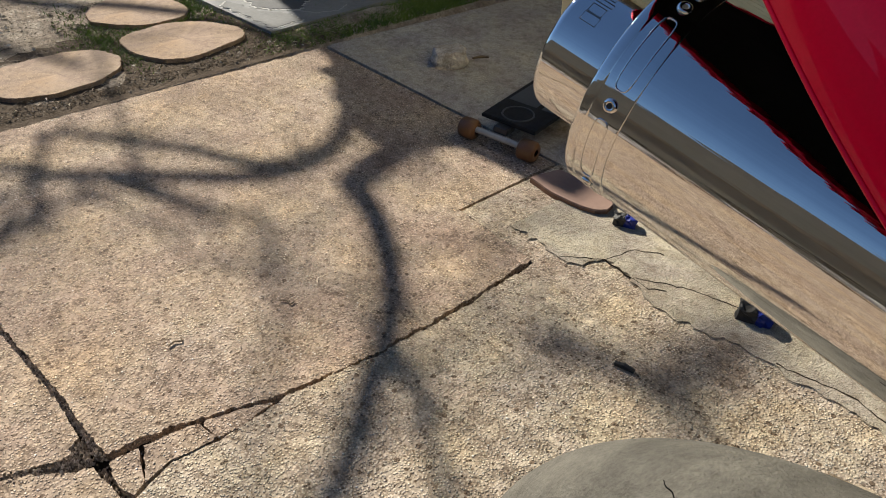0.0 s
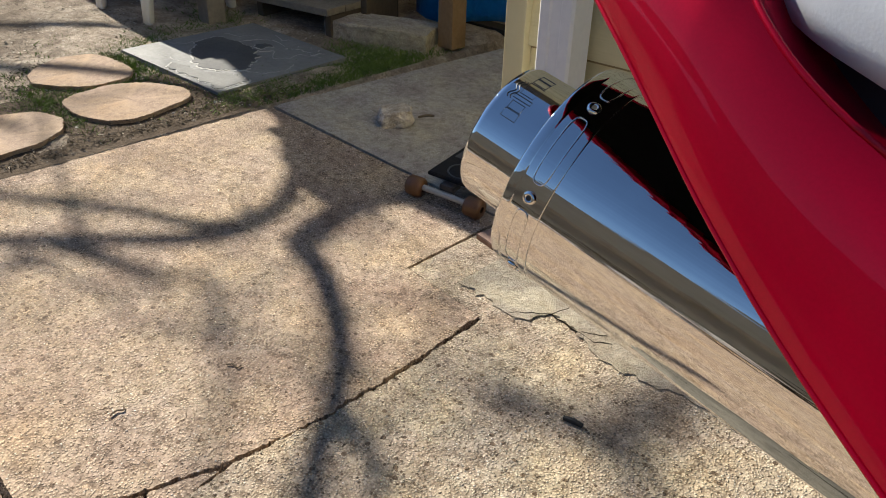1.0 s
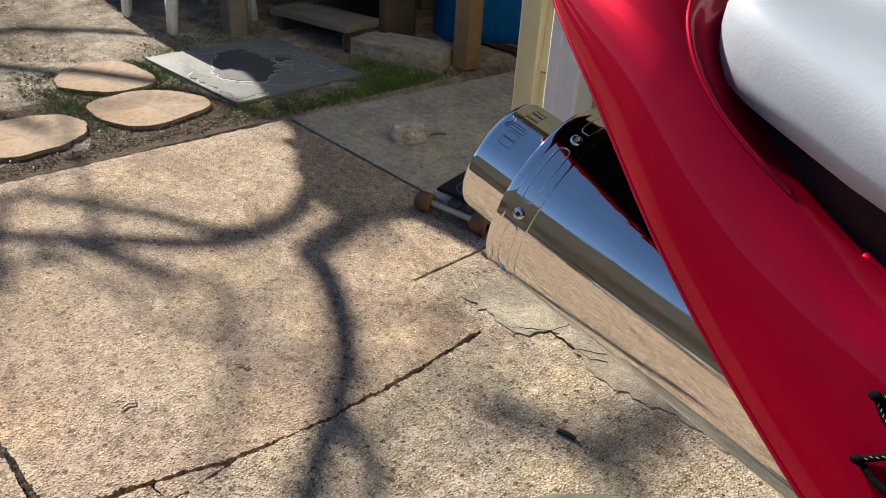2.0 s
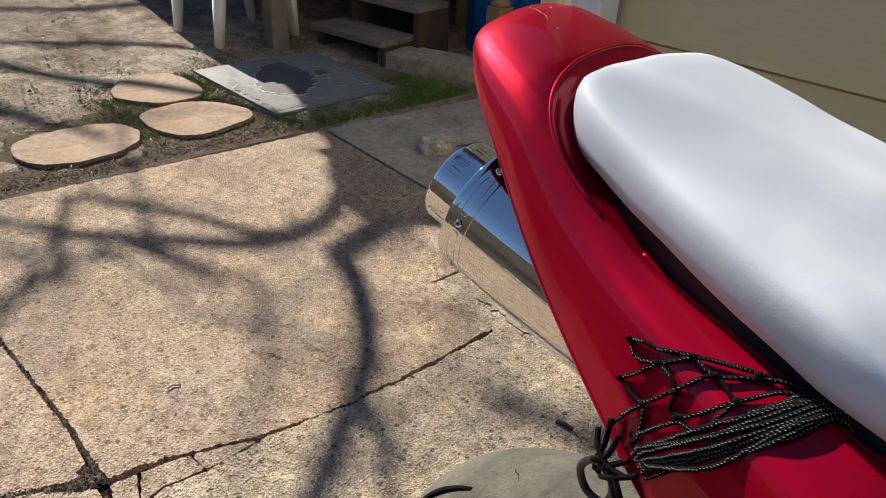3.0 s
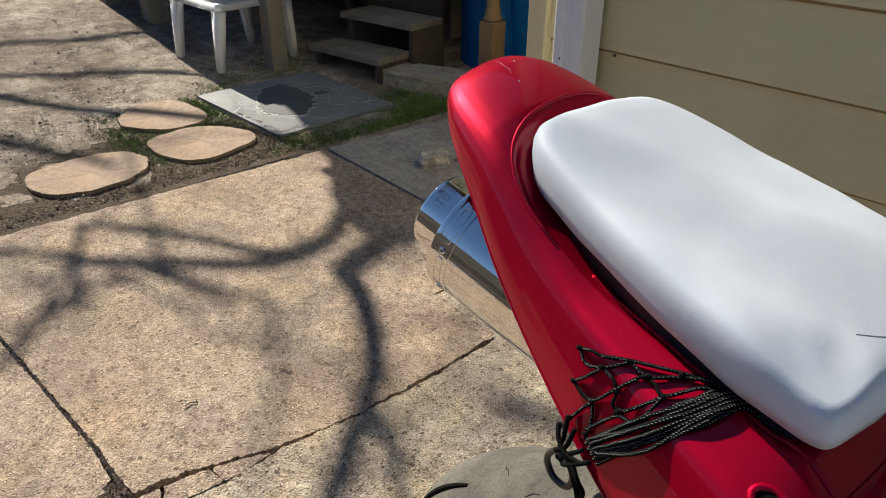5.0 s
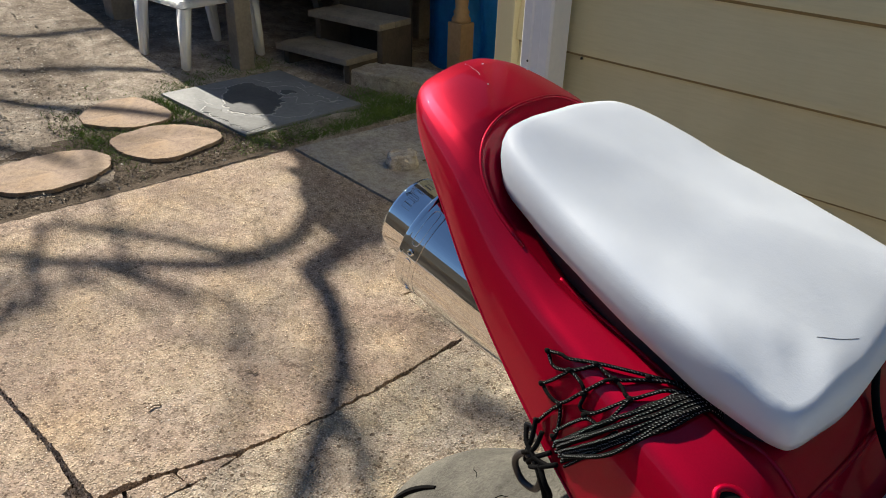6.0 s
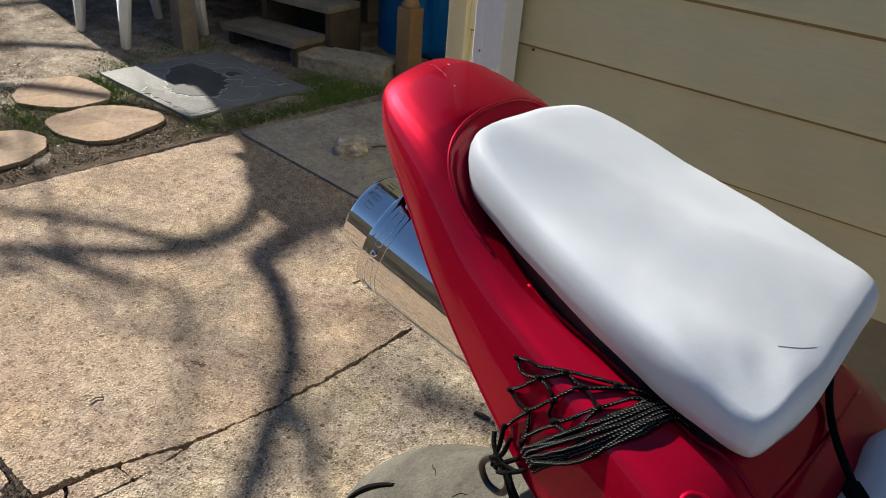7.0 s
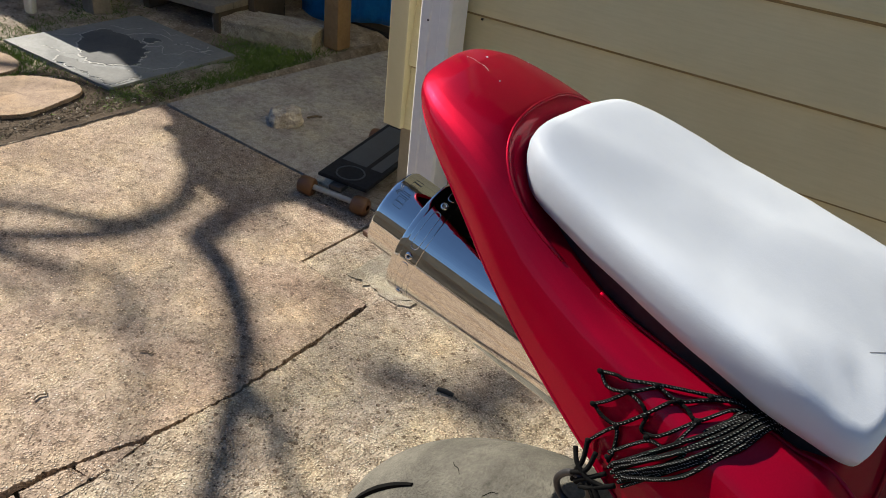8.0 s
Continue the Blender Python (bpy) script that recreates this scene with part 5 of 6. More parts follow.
def recess(s, l):
    """0 outside the well round the pillion pad, 1 deep inside it."""
    side = abs(l) / 0.0900
    e = (max(0, -(s + 0.055)) / 0.0815) ** 3.2 + side ** 3.2 if s < -0.055 else side ** 3.2
    e = e ** (1 / 3.2)
    t = max(0.0, min(1.0, (1.02 - e) / 0.065))
    u = max(0.0, min(1.0, (1.02 - e) / 0.24))
    return 0.45 * t * t * (3 - 2 * t) + 0.55 * u


def crown_at(s):
    return 0.015 * max(0.0, min(1.0, (-0.09 - s) / 0.05)) * max(0.0, min(1.0, (s + 0.237) / 0.04)) ** 0.5


SECTIONS = {}


def section(s):
    """The body's ridge, shoulder and lower edge at s."""
    if s not in SECTIONS:
        SECTIONS[s] = [table(c, s) for c in (RIDGE_L, RIDGE_Z, SHOULD_L, SHOULD_Z, LOW_L, LOW_Z)] + [crown_at(s)]
    return SECTIONS[s]


def hard_profile(s, a):
    rl, rz, sl, sz, ll, lz, crown = section(s)
    side, k = (-1 if a < 0 else 1), abs(a)
    if k < 0.5:
        t = k / 0.5
        return side * rl * t, rz + crown * (1 - t * t)
    t = (k - 0.5) / 0.5
    # ledge from ridge to shoulder, then the flank, a little swollen, down to the lower edge
    if t < 0.42:
        f = t / 0.42
        p, q = rl + f * (sl - rl), rz + f * (sz - rz)
    else:
        f = (t - 0.42) / 0.58
        p, q = sl + f * (ll - sl) + 0.006 * f * (1 - f), sz + f * (lz - sz)
    # towards the rear one round curve takes its place
    r = max(0.0, min(1.0, (-0.05 - s) / 0.07))
    p2 = (1 - t) ** 2 * rl + 2 * t * (1 - t) * (sl + 0.010) + t * t * ll
    q2 = (1 - t) ** 2 * rz + 2 * t * (1 - t) * (sz + 0.004) + t * t * lz
    return side * (p + r * (p2 - p)), q + r * (q2 - q)


def cowl_point(s, a):
    """A point of the body's skin: a runs from -1 (lower right edge) over 0 (centre) to 1; the bend is softened."""
    w = min(0.19 if s < -0.11 else max(0.055, 0.19 - 1.3 * (s + 0.11)), 1 - abs(a))
    l = z = 0.0
    for i, k in ((-3, 1), (-2, 2), (-1, 3), (0, 4), (1, 3), (2, 2), (3, 1)):
        p, q = hard_profile(s, a + w * i / 3)
        l, z = l + k * p / 16, z + k * q / 16
    if l > 0:
        z -= 0.16 * l * l / (l + 0.02)
    d = recess(s, l) * max(0.0, min(1.0, (0.126 - s) / 0.02))
    z -= 0.011 * d
    return Vector((s, BODY_MID + (l if l < 0 else 0.80 * l), z))


def build_bike():
    bike = thing("motorcycle", BIKE, "red motorcycle with white seats and polished exhaust, parked on concrete", "motorcycle")
    # tail body: outer skin turned under at its lower edge
    bm = bmesh.new()
    ss = list(np.concatenate([np.linspace(-0.237, -0.04, 140), np.linspace(-0.036, 0.34, 80)]))
    aa = list(np.linspace(-1, 1, 221))
    grid = [[bm.verts.new(cowl_point(s, a)) for a in aa] for s in ss]
    for p, q in zip(grid, grid[1:]):
        for i in range(len(aa) - 1):
            bm.faces.new((p[i], q[i], q[i + 1], p[i + 1]))
    # inner lip of the skin
    for i in (0, -1):
        inner = [bm.verts.new(r[i].co + Vector((0, 0.004 if i == 0 else -0.004, 0.004))) for r in grid]
        for k in range(len(grid) - 1):
            bm.faces.new((grid[k][i], grid[k + 1][i], inner[k + 1], inner[k]))
    ub = bmesh.new()
    rows = []
    for r in grid[5::6]:
        a, b = r[0].co, r[-1].co
        rows.append([ub.verts.new(a.lerp(b, f) + Vector((0, 0, z))) for f, z in ((0.06, 0.004), (0.2, 0.010), (0.5, 0.012), (0.8, 0.010), (0.94, 0.004))])
    for p, q in zip(rows, rows[1:]):
        for i in range(4):
            ub.faces.new((p[i], p[i + 1], q[i + 1], q[i]))
    bmesh.ops.solidify(ub, geom=ub.faces[:], thickness=0.002)
    part("undertray", ub, M["groove"], bike, "black plastic undertray", smooth=True)
    body = part("tail_fairing", bm, M["red"], bike, "glossy candy red tail fairing", smooth=True)
    # bead along the lower edge
    for side in (0, -1):
        edge = [Vector(cowl_point(s, -1 if side == 0 else 1)) for s in np.linspace(-0.234, 0.33, 60)]
        part("edge_bead", tube(bmesh.new(), edge, 0.0009, 6), M["red"], body, smooth=True)
    # pillion pad; it thins towards the front corner on the exhaust's side
    def sink(x, y):
        p, q = max(0.0, min(1.0, (x - 0.085) / 0.055)), max(0.0, min(1.0, (-0.040 - y) / 0.050))
        return 0.009 * p * p * (3 - 2 * p) * q * q * (3 - 2 * q)

    pad = bmesh.new()
    prof = [(0.002, 0.0), (0.0008, 0.008), (0.0, 0.015), (0.0004, 0.022), (0.0026, 0.0278), (0.0065, 0.0314), (0.014, 0.0335)]
    n = len(SEAT_LINE)
    rings = []
    cen = Vector((0.01, MID))
    sharp = [(0.003, 0.0), (0.0008, 0.010), (0.0, 0.019), (0.0010, 0.0260), (0.0035, 0.0302), (0.0080, 0.0325), (0.018, 0.0335)]
    for (inset0, h0), (inset1, h1) in zip(prof, sharp):
        ring = []
        for x, y in SEAT_LINE:
            v = Vector((x, y))
            d = (cen - v).normalized()
            front = max(0.0, min(1.0, (x - 0.09 + 0.17 * (y + 0.02) * (y > -0.02)) / 0.035))
            inset, h = inset0 + (inset1 - inset0) * front, h0 + (h1 - h0) * front
            v = v + d * inset
            ring.append(pad.verts.new((v.x, v.y, seat_base(v.x) + h - sink(x, y) * h / 0.0335 + 0.0015 * noise.noise(Vector((x * 30, y * 30, h * 60))))))
        rings.append(ring)
    for f in (0.88, 0.75, 0.62, 0.5, 0.38, 0.28, 0.19, 0.1):
        ring = []
        for v0 in rings[len(prof) - 1]:
            p = Vector((cen.x, cen.y, 0)).lerp(Vector((v0.co.x, v0.co.y, 0)), f)
            dome = 0.0045 * (1 - f * f) - 0.003 * math.exp(-((p.x + 0.01) / 0.06) ** 2) * (1 - f)
            ring.append(pad.verts.new((p.x, p.y, seat_base(p.x) + 0.0335 - sink(p.x, p.y) + dome + 0.0009 * noise.noise(Vector((p.x * 26, p.y * 26, 2))))))
        rings.append(ring)
    for a, b in zip(rings, rings[1:]):
        for i in range(n):
            pad.faces.new((a[i - 1], a[i], b[i], b[i - 1]))
    pad.faces.new(rings[-1])
    pad.faces.new(rings[0][::-1])
    tree = BVHTree.FromBMesh(pad)
    seat = part("pillion_seat", pad, M["vinyl"], bike, "white padded vinyl pillion seat", smooth=True)
    base = bmesh.new()
    prism(base, [(x * 0.92, MID + (y - MID) * 0.86) for x, y in SEAT_LINE], 0.0, 0.022)
    for v in base.verts:
        v.co.z += seat_base(v.co.x) - 0.022
    part("seat_pan", base, M["black"], seat, "black seat pan")
    rub = smooth_line([(0.1132, -0.0307, 0), (0.119, -0.0199, 0), (0.1249, -0.0056, 0)], 4)
    part("scuff", tube(bmesh.new(), [tree.ray_cast(Vector((p.x, p.y, 1.2)), Vector((0, 0, -1)))[0] for p in rub], 0.00028, 5), M["scuff"], seat, "grey scuff line")
    # rolled lip round the well and stone chips in the paint
    lip = []
    for i in range(61):
        ang = math.pi * (i / 60) + math.pi / 2
        c, sn = math.cos(ang), math.sin(ang)
        lip.append((-0.055 - 0.0836 * abs(c) ** (2 / 3.2), 0.0924 * math.copysign(abs(sn) ** (2 / 3.2), sn)))
    def skin(s, l):
        # the point of the softened skin whose width is l
        lo, hi = (-1.0, 0.0) if l < 0 else (0.0, 1.0)
        for _ in range(18):
            m = (lo + hi) / 2
            y = cowl_point(s, m).y - BODY_MID
            if (y if y < 0 else y / 0.80) < l:
                lo = m
            else:
                hi = m
        p = cowl_point(s, lo)
        p.z += 0.011 * recess(s, l)
        return p
    part("well_lip", tube(bmesh.new(), [skin(a, b) for a, b in lip], 0.0013, 6), M["red"], body, smooth=True)
    for a, b, r in ((-0.198, -0.012, 0.0009), (-0.185, 0.03, 0.0006), (-0.17, -0.03, 0.0006), (-0.21, -0.02, 0.0005)):
        part("paint_chip", lathe(bmesh.new(), [(0.0, 0.0006), (r, 0.0004), (r, -0.001), (0.0, -0.001)], 7), M["vinyl"], body, m=Matrix.Translation(skin(a, b)))
    part("scratch", tube(bmesh.new(), [skin(-0.208 + 0.004 * k, -0.02 - 0.001 * k + 0.0007 * math.sin(k * 1.7)) for k in range(7)], 0.00012, 5), M["vinyl"], body, "thin pale scratch")
    # pressed edges where the tail meets the panel ahead of it
    for pts in ([(0.150, -0.50), (0.152, -0.60), (0.156, -0.75), (0.162, -0.98)], [(0.150, -0.50), (0.149, -0.3), (0.146, 0.0), (0.138, 0.45)]):
        part("pressed_edge", tube(bmesh.new(), smooth_line([cowl_point(a, b) for a, b in pts], 6), 0.0018, 8), M["red"], body, smooth=True)
    part("ledge_bead", tube(bmesh.new(), smooth_line([cowl_point(a, -0.475) for a in np.linspace(-0.03, 0.148, 14)], 4), 0.0016, 8), M["red"], body, smooth=True)
    # rider's seat ahead of it
    rid = bmesh.new()
    rs = [(p.x, p.y) for p in smooth_line([(0.172, -0.055, 0), (0.166, 0.0, 0), (0.160, 0.055, 0), (0.195, 0.115, 0), (0.32, 0.13, 0), (0.46, 0.10, 0), (0.56, 0.07, 0), (0.58, 0, 0), (0.56, -0.07, 0), (0.46, -0.10, 0), (0.32, -0.13, 0), (0.195, -0.115, 0)], 5, True)]
    prev = None
    for inset, h in ((0, 0.82), (0.0, 0.837), (0.006, 0.850), (0.02, 0.858), (0.05, 0.860)):
        ring = []
        for x, y in rs:
            v = Vector((x, y))
            v += (Vector((0.36, 0)) - v).normalized() * inset
            ring.append(rid.verts.new((v.x, v.y, h + 0.35 * max(0, 0.30 - v.x) - 0.02)))
        if prev:
            for i in range(len(rs)):
                rid.faces.new((prev[i - 1], prev[i], ring[i], ring[i - 1]))
        else:
            rid.faces.new(ring[::-1])
        prev = ring
    rid.faces.new(prev)
    part("rider_seat", rid, M["vinyl"], bike, "white vinyl rider seat", smooth=True)
    cab = part("cable", tube(bmesh.new(), smooth_line([(0.125, 0.03, 0.915), (0.135, 0.02, 0.893), (0.150, 0.000, 0.886), (0.172, -0.026, 0.884)], 6), 0.0024, 8), M["groove"], bike, "black cable", smooth=True)
    part("plug", boxed(-0.008, 0.008, -0.0042, 0.0042, -0.004, 0.004, 0.0015), M["groove"], cab, m=Matrix.Translation((0.178, -0.034, 0.884)) @ pose(0, 0, 0, 0, 0, -40))
    # side vent near the seat's front
    lip = [(0.122, -0.113, 0.8870), (0.130, -0.106, 0.8875), (0.146, -0.109, 0.8810), (0.160, -0.118, 0.8665), (0.146, -0.125, 0.8700), (0.129, -0.121, 0.8800)]
    vent = part("vent", tube(bmesh.new(), smooth_line(lip, 5, True), 0.0022, 8, closed=True), M["red"], bike, "raised lip of the side vent", smooth=True)
    vh = bmesh.new()
    vh.faces.new([vh.verts.new(p + Vector((0, 0, 0.0012))) for p in smooth_line(lip, 5, True)])
    bmesh.ops.solidify(vh, geom=vh.faces[:], thickness=0.001)
    part("vent_mouth", vh, M["groove"], vent, "black opening")

    # exhaust: axis runs backwards, up and out
    axis = Vector((-0.945, -0.18, 0.272)).normalized()
    mp = Vector((-0.2055, -0.0275, 0.8563))
    mm = Matrix.Translation(mp) @ axis.to_track_quat("Z", "X").to_matrix().to_4x4() @ Matrix.Diagonal((0.945, 0.945, 1, 1))
    ex = part("exhaust", lathe(bmesh.new(), [(0.0, -0.275), (0.046, -0.273), (0.0535, -0.263), (0.0568, -0.253), (0.0572, -0.2515), (0.0572, -0.2505), (0.0572, -0.12), (0.0572, -0.012), (0.0572, 0.007), (0.0572, 0.008), (0.0, 0.008)], 96), M["chrome"], bike, "polished round stainless silencer", smooth=True, m=mm)
    part("band", lathe(bmesh.new(), [(0.0571, -0.0085), (0.05755, -0.00845), (0.0577, -0.0083), (0.05775, -0.0080), (0.0578, -0.0070), (0.0578, 0.0070), (0.0578, 0.0074), (0.0580, 0.0077), (0.0581, 0.0082), (0.0581, 0.0116), (0.0579, 0.0124), (0.0574, 0.0129), (0.0565, 0.0132), (0.052, 0.0133), (0.034, 0.0133)], 96), M["chrome"], ex, "polished end band", smooth=True)
    part("tip", lathe(bmesh.new(), [(0.0382, 0.010), (0.0382, 0.011), (0.0382, 0.045), (0.0382, 0.0468), (0.0382, 0.0474), (0.0377, 0.0493), (0.0366, 0.0500), (0.0358, 0.049), (0.0355, 0.012)], 96), M["chrome"], ex, "polished outlet tube", smooth=True)
    part("baffle", lathe(bmesh.new(), [(0.0, 0.03), (0.0333, 0.03), (0.0333, 0.034), (0.0, 0.034)], 32), M["black"], ex)
    for z in (-0.2525,):
        part("seam", lathe(bmesh.new(), [(0.0575 if z < 0 else 0.0578, z), (0.0581 if z > -0.1 else 0.0574, z + 0.00005), (0.0581 if z > -0.1 else 0.0574, z + 0.0002), (0.0575 if z < 0 else 0.0578, z + 0.00025)], 96), M["chrome_dark"], ex)
    inv = mm.inverted()
    loc = inv @ Vector((-0.190, -0.0856, 0.870))
    a0 = math.atan2(loc.y, loc.x)
    for k in range(7):
        a = a0 + k * 2 * math.pi / 7
        rm = pose(0, 0, 0, 0, 0, math.degrees(a)) @ Matrix.Translation((0.0579, 0, 0.0)) @ pose(0, 0, 0, 0, 90, 0)
        rv = part("rivet", lathe(bmesh.new(), [(0.0013, 0.0005), (0.0013, 0.0013), (0.0022, 0.0016), (0.0031, 0.0010), (0.0033, 0.0)], 20), M["chrome"], ex, smooth=True, m=rm)
        part("rivet_hole", lathe(bmesh.new(), [(0.0, 0.0012), (0.0014, 0.0012), (0.0014, 0.0009), (0.0, 0.0009)], 12), M["black"], rv)
        # pressed oval between the rivets
        pts = []
        half, w = 0.32, 0.0036
        for i in range(40):
            t = 2 * math.pi * i / 40
            c, s = math.cos(t), math.sin(t)
            ang = a + math.pi / 7 + half * math.copysign(abs(c) ** 0.35, c)
            zz = w * math.copysign(abs(s) ** 0.6, s)
            pts.append((0.0580 * math.cos(ang), 0.0580 * math.sin(ang), zz))
        part("pressed_oval", tube(bmesh.new(), pts, 0.00035, 6, closed=True), M["chrome"], ex, smooth=True)
    # engraved maker's mark as plain outlined bars
    mk = bmesh.new()
    for k, wd in enumerate((0.10, 0.10, 0.05, 0.10, 0.08, 0.10, 0.09)):
        a = a0 + 0.55 + k * 0.135
        h = (0.0052, 0.0046, 0.0062, 0.0046, 0.0050, 0.0046, 0.0046)[k]
        pts = [(0.0383 * math.cos(a + wd * u), 0.0383 * math.sin(a + wd * u), 0.037 + 0.8 * h * v) for u, v in ((-0.6, -1), (0.6, -1), (0.6, 1), (-0.6, 1))]
        tube(mk, pts, 0.0002, 5, closed=True)
    for z in (0.0427, 0.0444):
        tube(mk, [(0.0383 * math.cos(a0 + 0.75 + 0.04 * i), 0.0383 * math.sin(a0 + 0.75 + 0.04 * i), z + 0.001 * math.sin(i * 1.3)) for i in range(10)], 0.0003, 5)
    part("engraving", mk, M["chrome_dark"], ex, "engraved mark of outlined bars")
    pipe0 = mm @ Vector((0, 0, -0.265))
    part("link_pipe", tube(bmesh.new(), smooth_line([pipe0, pipe0 + Vector((0.06, 0.0, -0.03)), pipe0 + Vector((0.13, 0.0, -0.12)), pipe0 + Vector((0.20, 0.02, -0.30)), (0.38, -0.06, 0.30)], 6), 0.024, 14), M["steel"], bike, "dark steel link pipe", smooth=True)
    part("hanger", boxed(-0.012, 0.012, -0.004, 0.004, 0.0, 0.10, 0.002), M["steel"], bike, m=Matrix.Translation((-0.10, -0.02, 0.88)))

    # rear wheel
    R = 0.3555
    wm = Matrix.Translation((0.030, -0.006, 0.326)) @ pose(0, 0, 0, 90, 0, 0)
    prof = []
    for i in range(25):
        t = -1 + 2 * i / 24
        prof.append((R - 0.0855 + 0.0855 * math.cos(1.35 * t), 0.0865 * math.sin(1.35 * t)))
    prof = [(0.222, -0.072)] + prof + [(0.222, 0.072), (0.215, 0.0), (0.222, -0.072)]
    wh = thing_part("rear_wheel", wm, bike)
    part("tyre", lathe(bmesh.new(), prof, 120), M["rubber"], wh, "dusty grey worn tyre", smooth=True)
    part("rim", lathe(bmesh.new(), [(0.215, -0.07), (0.223, -0.074), (0.223, -0.066), (0.20, -0.05), (0.20, 0.05), (0.223, 0.066), (0.223, 0.074), (0.215, 0.07), (0.19, 0.045), (0.19, -0.045), (0.215, -0.07)], 72), M["steel"], wh, smooth=True)
    part("hub", lathe(bmesh.new(), [(0.0, -0.08), (0.045, -0.08), (0.05, -0.03), (0.05, 0.03), (0.045, 0.08), (0.0, 0.08)], 32), M["steel"], wh, smooth=True)
    for k in range(5):
        part("spoke", boxed(0.04, 0.205, -0.022, 0.022, -0.018, 0.018, 0.006), M["steel"], wh, m=pose(0, 0, 0, 0, 0, 72 * k))
    def tread(t, ang):
        r = R - 0.0855 + 0.0855 * math.cos(1.35 * t)
        return (r * math.cos(ang), r * math.sin(ang), 0.0865 * math.sin(1.35 * t))
    for k in range(9):
        for sd in (-1, 1):
            g0 = TREAD0 + k * 2 * math.pi / 9 + (0 if sd > 0 else 0.35)
            line = [tread((0.425 if sd > 0 else -0.72) + sd * 0.07 * f * f, g0 + 0.40 * f) for f in (i / 10 for i in range(11))]
            part("groove", tube(bmesh.new(), line, [0.0010 + 0.0030 * math.sin(math.pi * (0.10 + 0.8 * i / 10)) for i in range(11)], 6), M["groove"], wh)
    # cuts and scratches in the worn tread
    for k, (t, a0, dt, da) in enumerate(((0.16, 2.13, 0.10, -0.05), (0.30, 1.93, 0.07, 0.04))):
        pts = [tread(t + dt * f + 0.01 * math.sin(7 * f + k), a0 + da * f) for f in (i / 6 for i in range(7))]
        part("scratch", tube(bmesh.new(), pts, [0.0002 + 0.0003 * math.sin(math.pi * (0.1 + 0.8 * i / 6)) for i in range(7)], 5), M["groove"], wh)
    # swing arm and stand, so that it stands on its own
    part("swing_arm", boxed(-0.14, 0.40, 0.10, 0.13, 0.27, 0.33, 0.012), M["steel"], bike)
    part("side_stand", tube(bmesh.new(), [(0.36, 0.14, 0.32), (0.40, 0.30, gz(0.8) + 0.01)], 0.011, 10), M["steel"], bike)
    part("subframe", tube(bmesh.new(), [(-0.14, 0.03, 0.955), (0.1, 0.05, 0.83), (0.36, 0.07, 0.66), (0.40, 0.10, 0.33)], 0.013, 10), M["steel"], bike)
    part("subframe", tube(bmesh.new(), [(-0.14, -0.0, 0.955), (0.1, -0.02, 0.83), (0.36, -0.03, 0.66), (0.38, 0.0, 0.33)], 0.013, 10), M["steel"], bike)
    return bike


def thing_part(name, m, parent):
    ob = new(name)
    ob.matrix_basis = m
    ob.parent = parent
    ob.empty_display_size = 0.05
    return ob


TREAD0 = 2.24
build_bike()


# ---- the cargo net hooked over the tail ----


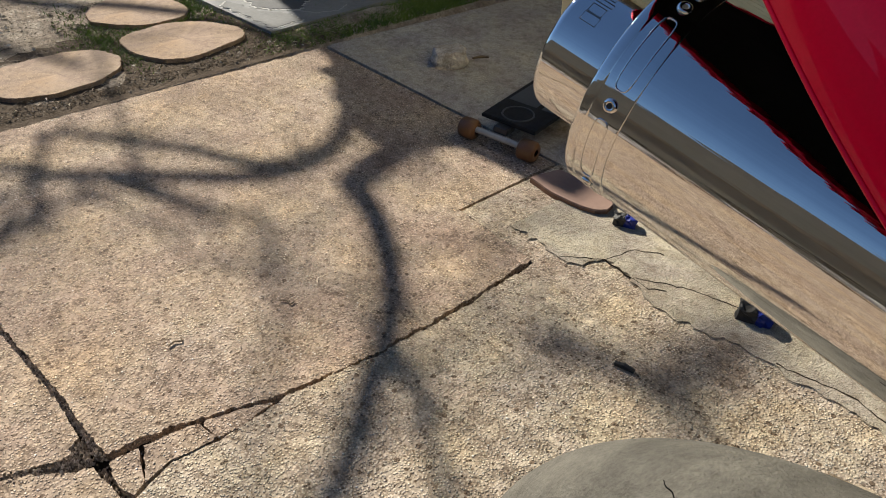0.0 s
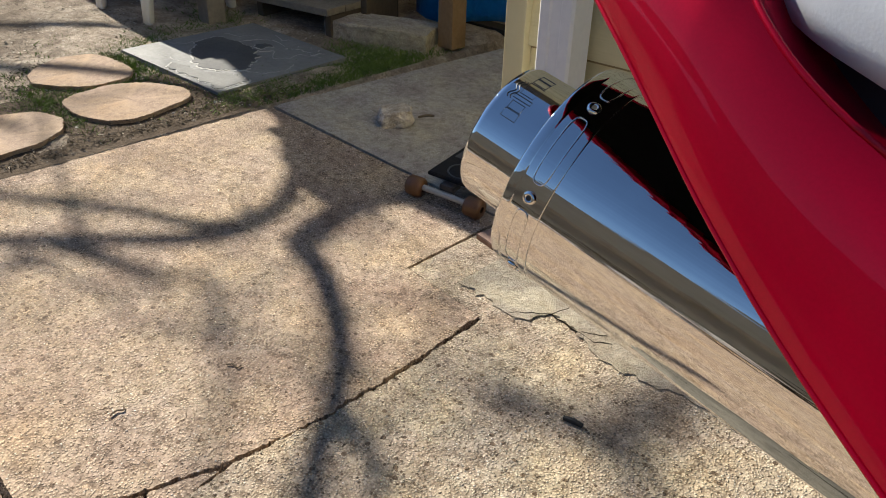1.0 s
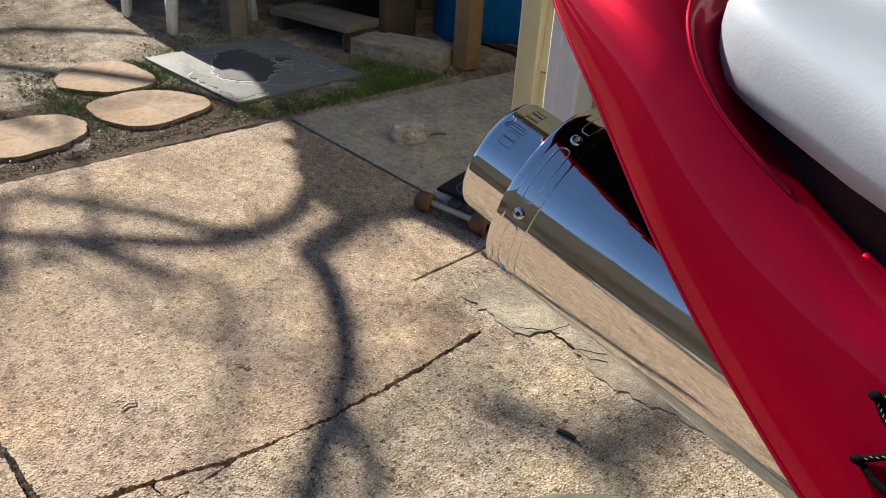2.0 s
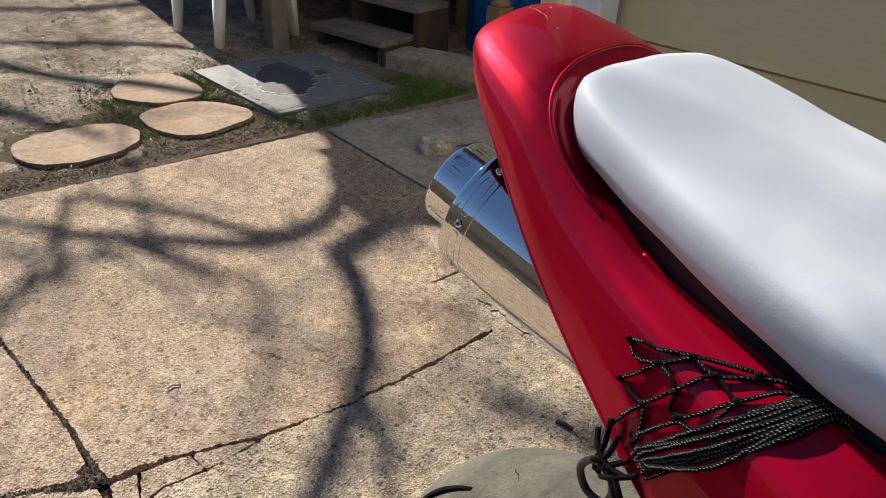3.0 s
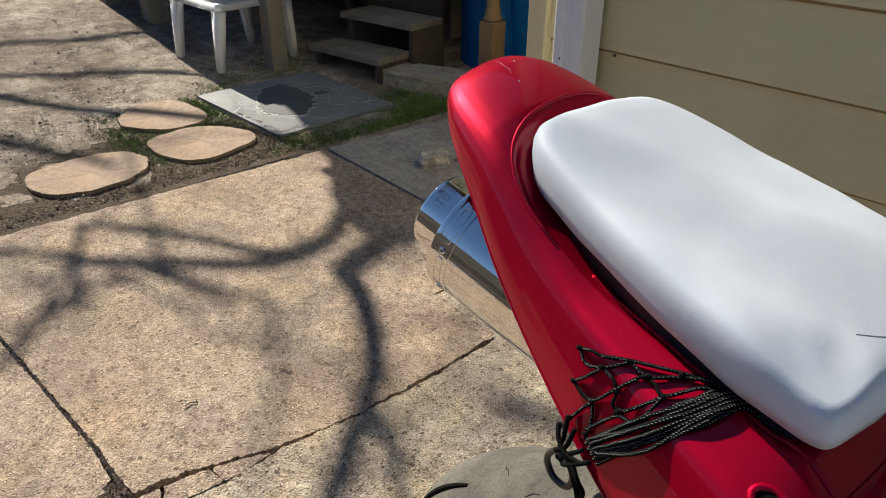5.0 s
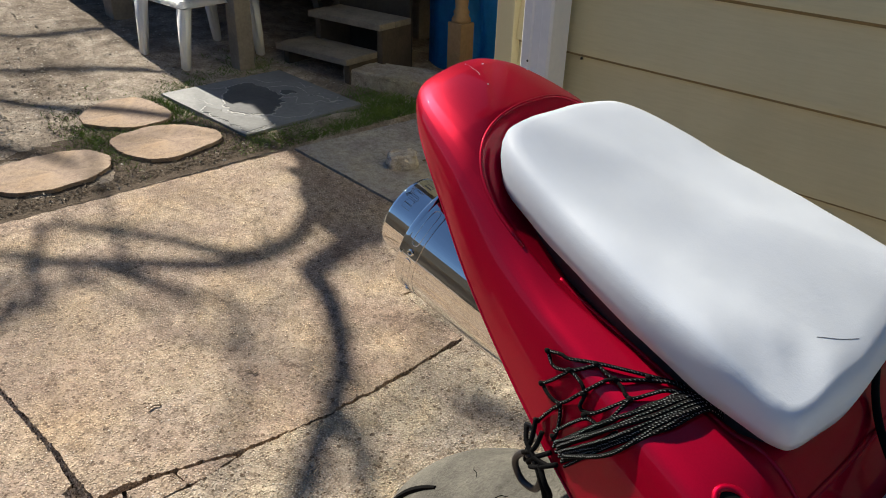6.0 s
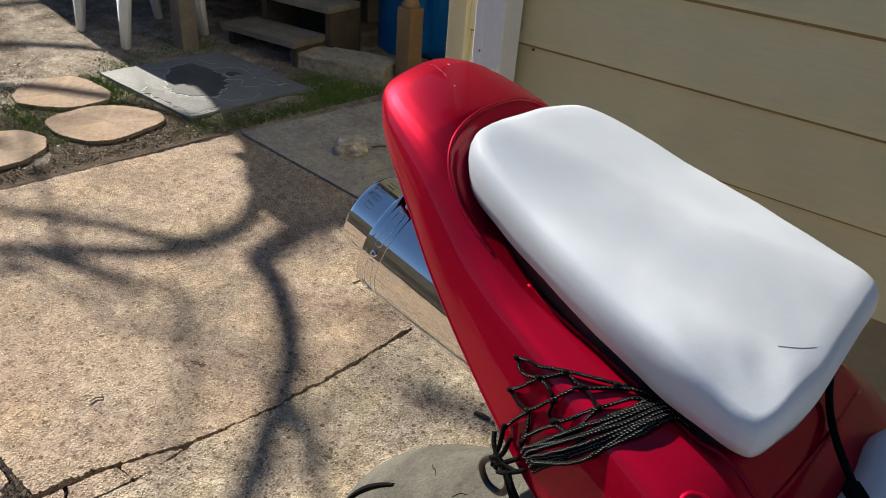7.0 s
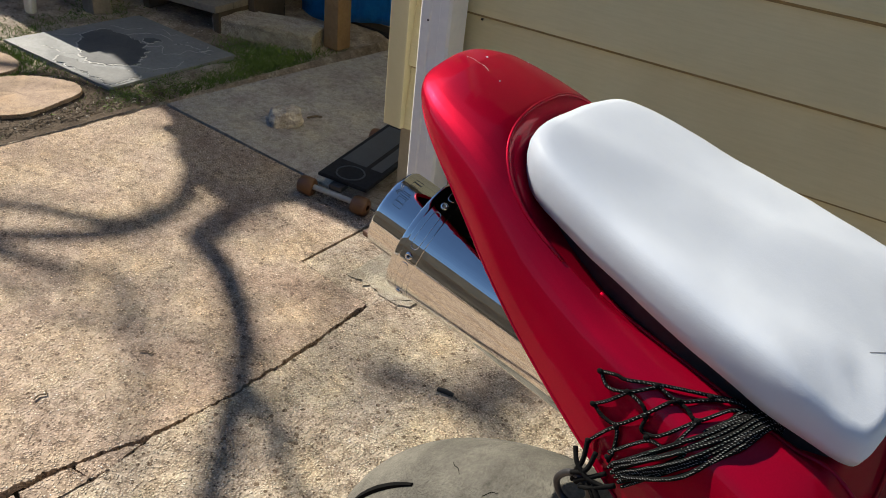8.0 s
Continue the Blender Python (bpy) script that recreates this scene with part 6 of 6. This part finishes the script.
def build_net():
    net = thing("cargo_net", BIKE, "black braided bungee cargo net hooked over the red tail", "cargo net")
    flecks = bmesh.new()
    rng = random.Random(3)

    def skin(s, a, lift=0.0022):
        p = cowl_point(s, a)
        u, v = cowl_point(s + 0.002, a) - p, cowl_point(s, a + 0.01) - p
        n = u.cross(v).normalized()
        return p + n * lift * (1 if n.z > 0 or n.y < 0 else -1)

    def cord(pts, r=0.0012, lift=0.0016):
        ctl = [skin(s, a, lift + 0.0008 * (k % 2)) for k, (s, a) in enumerate(pts)]
        line = smooth_line(ctl, 7)
        part("cord", tube(bmesh.new(), line, r, 7), M["cord"], net, smooth=True)
        for p, q in zip(line, line[1:]):
            d = q - p
            k = int(d.length / 0.0015)
            for i in range(k):
                m = p + d * ((i + 0.5) / k)
                n = Vector((0.15, -0.75, 0.65)) + Vector((rng.gauss(0, 0.15), rng.gauss(0, 0.15), rng.gauss(0, 0.15)))
                n = (n - d.normalized() * n.dot(d.normalized())).normalized()
                side = d.normalized().cross(n)
                c = m + n * r * 0.93
                tube(flecks, [c - d.normalized() * 0.0004 - side * 0.0003, c + d.normalized() * 0.0004 + side * 0.0003], 0.00017, 4)

    def knot(s, a):
        k = bmesh.new()
        bmesh.ops.create_icosphere(k, subdivisions=2, radius=0.0018, matrix=Matrix.Translation(skin(s, a, 0.0026)) @ Matrix.Diagonal((1.2, 0.9, 1, 1)))
        part("knot", k, M["cord"], net, smooth=True)

    cord([(0.0, -0.77), (0.01, -0.74), (0.016, -0.73), (0.032, -0.67), (0.058, -0.56), (0.070, -0.47)])
    cord([(0.0, -0.77), (0.008, -0.785), (0.02, -0.75), (0.032, -0.68)])
    cord([(0.032, -0.67), (0.046, -0.66), (0.058, -0.58), (0.07, -0.53), (0.078, -0.47)])
    cord([(0.004, -0.86), (0.012, -0.81), (0.02, -0.75)])
    cord([(0.004, -0.86), (0.012, -0.86), (0.022, -0.84), (0.034, -0.76), (0.042, -0.69), (0.046, -0.66)])
    cord([(0.021, -0.75), (0.031, -0.745), (0.036, -0.76)])
    cord([(0.046, -0.66), (0.052, -0.66), (0.06, -0.66), (0.070, -0.56), (0.078, -0.47)])
    cord([(0.036, -0.76), (0.036, -0.79), (0.04, -0.79), (0.048, -0.76), (0.06, -0.66)])
    cord([(0.010, -0.955), (0.022, -0.85), (0.026, -0.90), (0.026, -0.94)])
    cord([(0.024, -0.92), (0.042, -0.80), (0.054, -0.77), (0.06, -0.67)])
    cord([(0.054, -0.77), (0.07, -0.64), (0.076, -0.52), (0.083, -0.46)])
    for k in range(13):
        f = k / 12
        j = 0.0012 * math.sin(k * 2.4)
        cord([(0.027 + 0.012 * f, -0.955 + 0.015 * (k % 3)), (0.052 + 0.016 * f + j, -0.785 + 0.02 * math.sin(k * 1.7)), (0.069 + 0.015 * f - j, -0.645 + 0.015 * math.cos(k * 2.2)), (0.080 + 0.011 * f, -0.525), (0.086 + 0.010 * f, -0.455)], 0.0011 + 0.0003 * (k % 2), 0.0014 + 0.0012 * (k % 3))
    for s, a in ((0.0, -0.77), (0.004, -0.86), (0.02, -0.75), (0.032, -0.675), (0.046, -0.66), (0.058, -0.57), (0.035, -0.76), (0.022, -0.845), (0.06, -0.665), (0.041, -0.795), (0.010, -0.955), (0.025, -0.93)):
        knot(s, a)
    # side strands down to the hook, the hook and two loose tails
    for pts in ([(0.010, -0.129, 0.862), (0.0125, -0.1335, 0.8495), (0.010, -0.134, 0.838), (0.009, -0.133, 0.829)], [(0.028, -0.133, 0.850), (0.020, -0.136, 0.842), (0.013, -0.135, 0.833), (0.012, -0.133, 0.829)], [(0.036, -0.135, 0.848), (0.024, -0.138, 0.838), (0.016, -0.136, 0.831)], [(0.018, -0.131, 0.858), (0.017, -0.1355, 0.846), (0.008, -0.135, 0.836)], [(0.004, -0.130, 0.852), (0.010, -0.135, 0.846), (0.020, -0.137, 0.842), (0.031, -0.136, 0.843)]):
        part("cord", tube(bmesh.new(), smooth_line(pts, 6), 0.0016, 7), M["cord"], net, smooth=True)
    ring = smooth_line([(0.001, -0.132, 0.8262), (-0.0015, -0.131, 0.8165), (0.0045, -0.130, 0.8068), (0.0165, -0.130, 0.8085), (0.0215, -0.131, 0.8215), (0.0185, -0.133, 0.8330), (0.0090, -0.133, 0.8345)], 6, True)
    part("hook", tube(bmesh.new(), ring, 0.0023, 10, closed=True), M["steel"], net, "dark metal hook ring", smooth=True)
    for pts in ([(0.020, -0.136, 0.838), (0.027, -0.139, 0.834), (0.032, -0.139, 0.825), (0.033, -0.138, 0.816)], [(0.024, -0.137, 0.840), (0.032, -0.140, 0.834), (0.037, -0.139, 0.826), (0.034, -0.138, 0.816)]):
        part("tail_end", tube(bmesh.new(), smooth_line(pts, 6), 0.0018, 7), M["cord"], net, smooth=True)
    part("braid_fleck", flecks, M["fleck"], net, "grey woven flecks of the braid")


build_net()
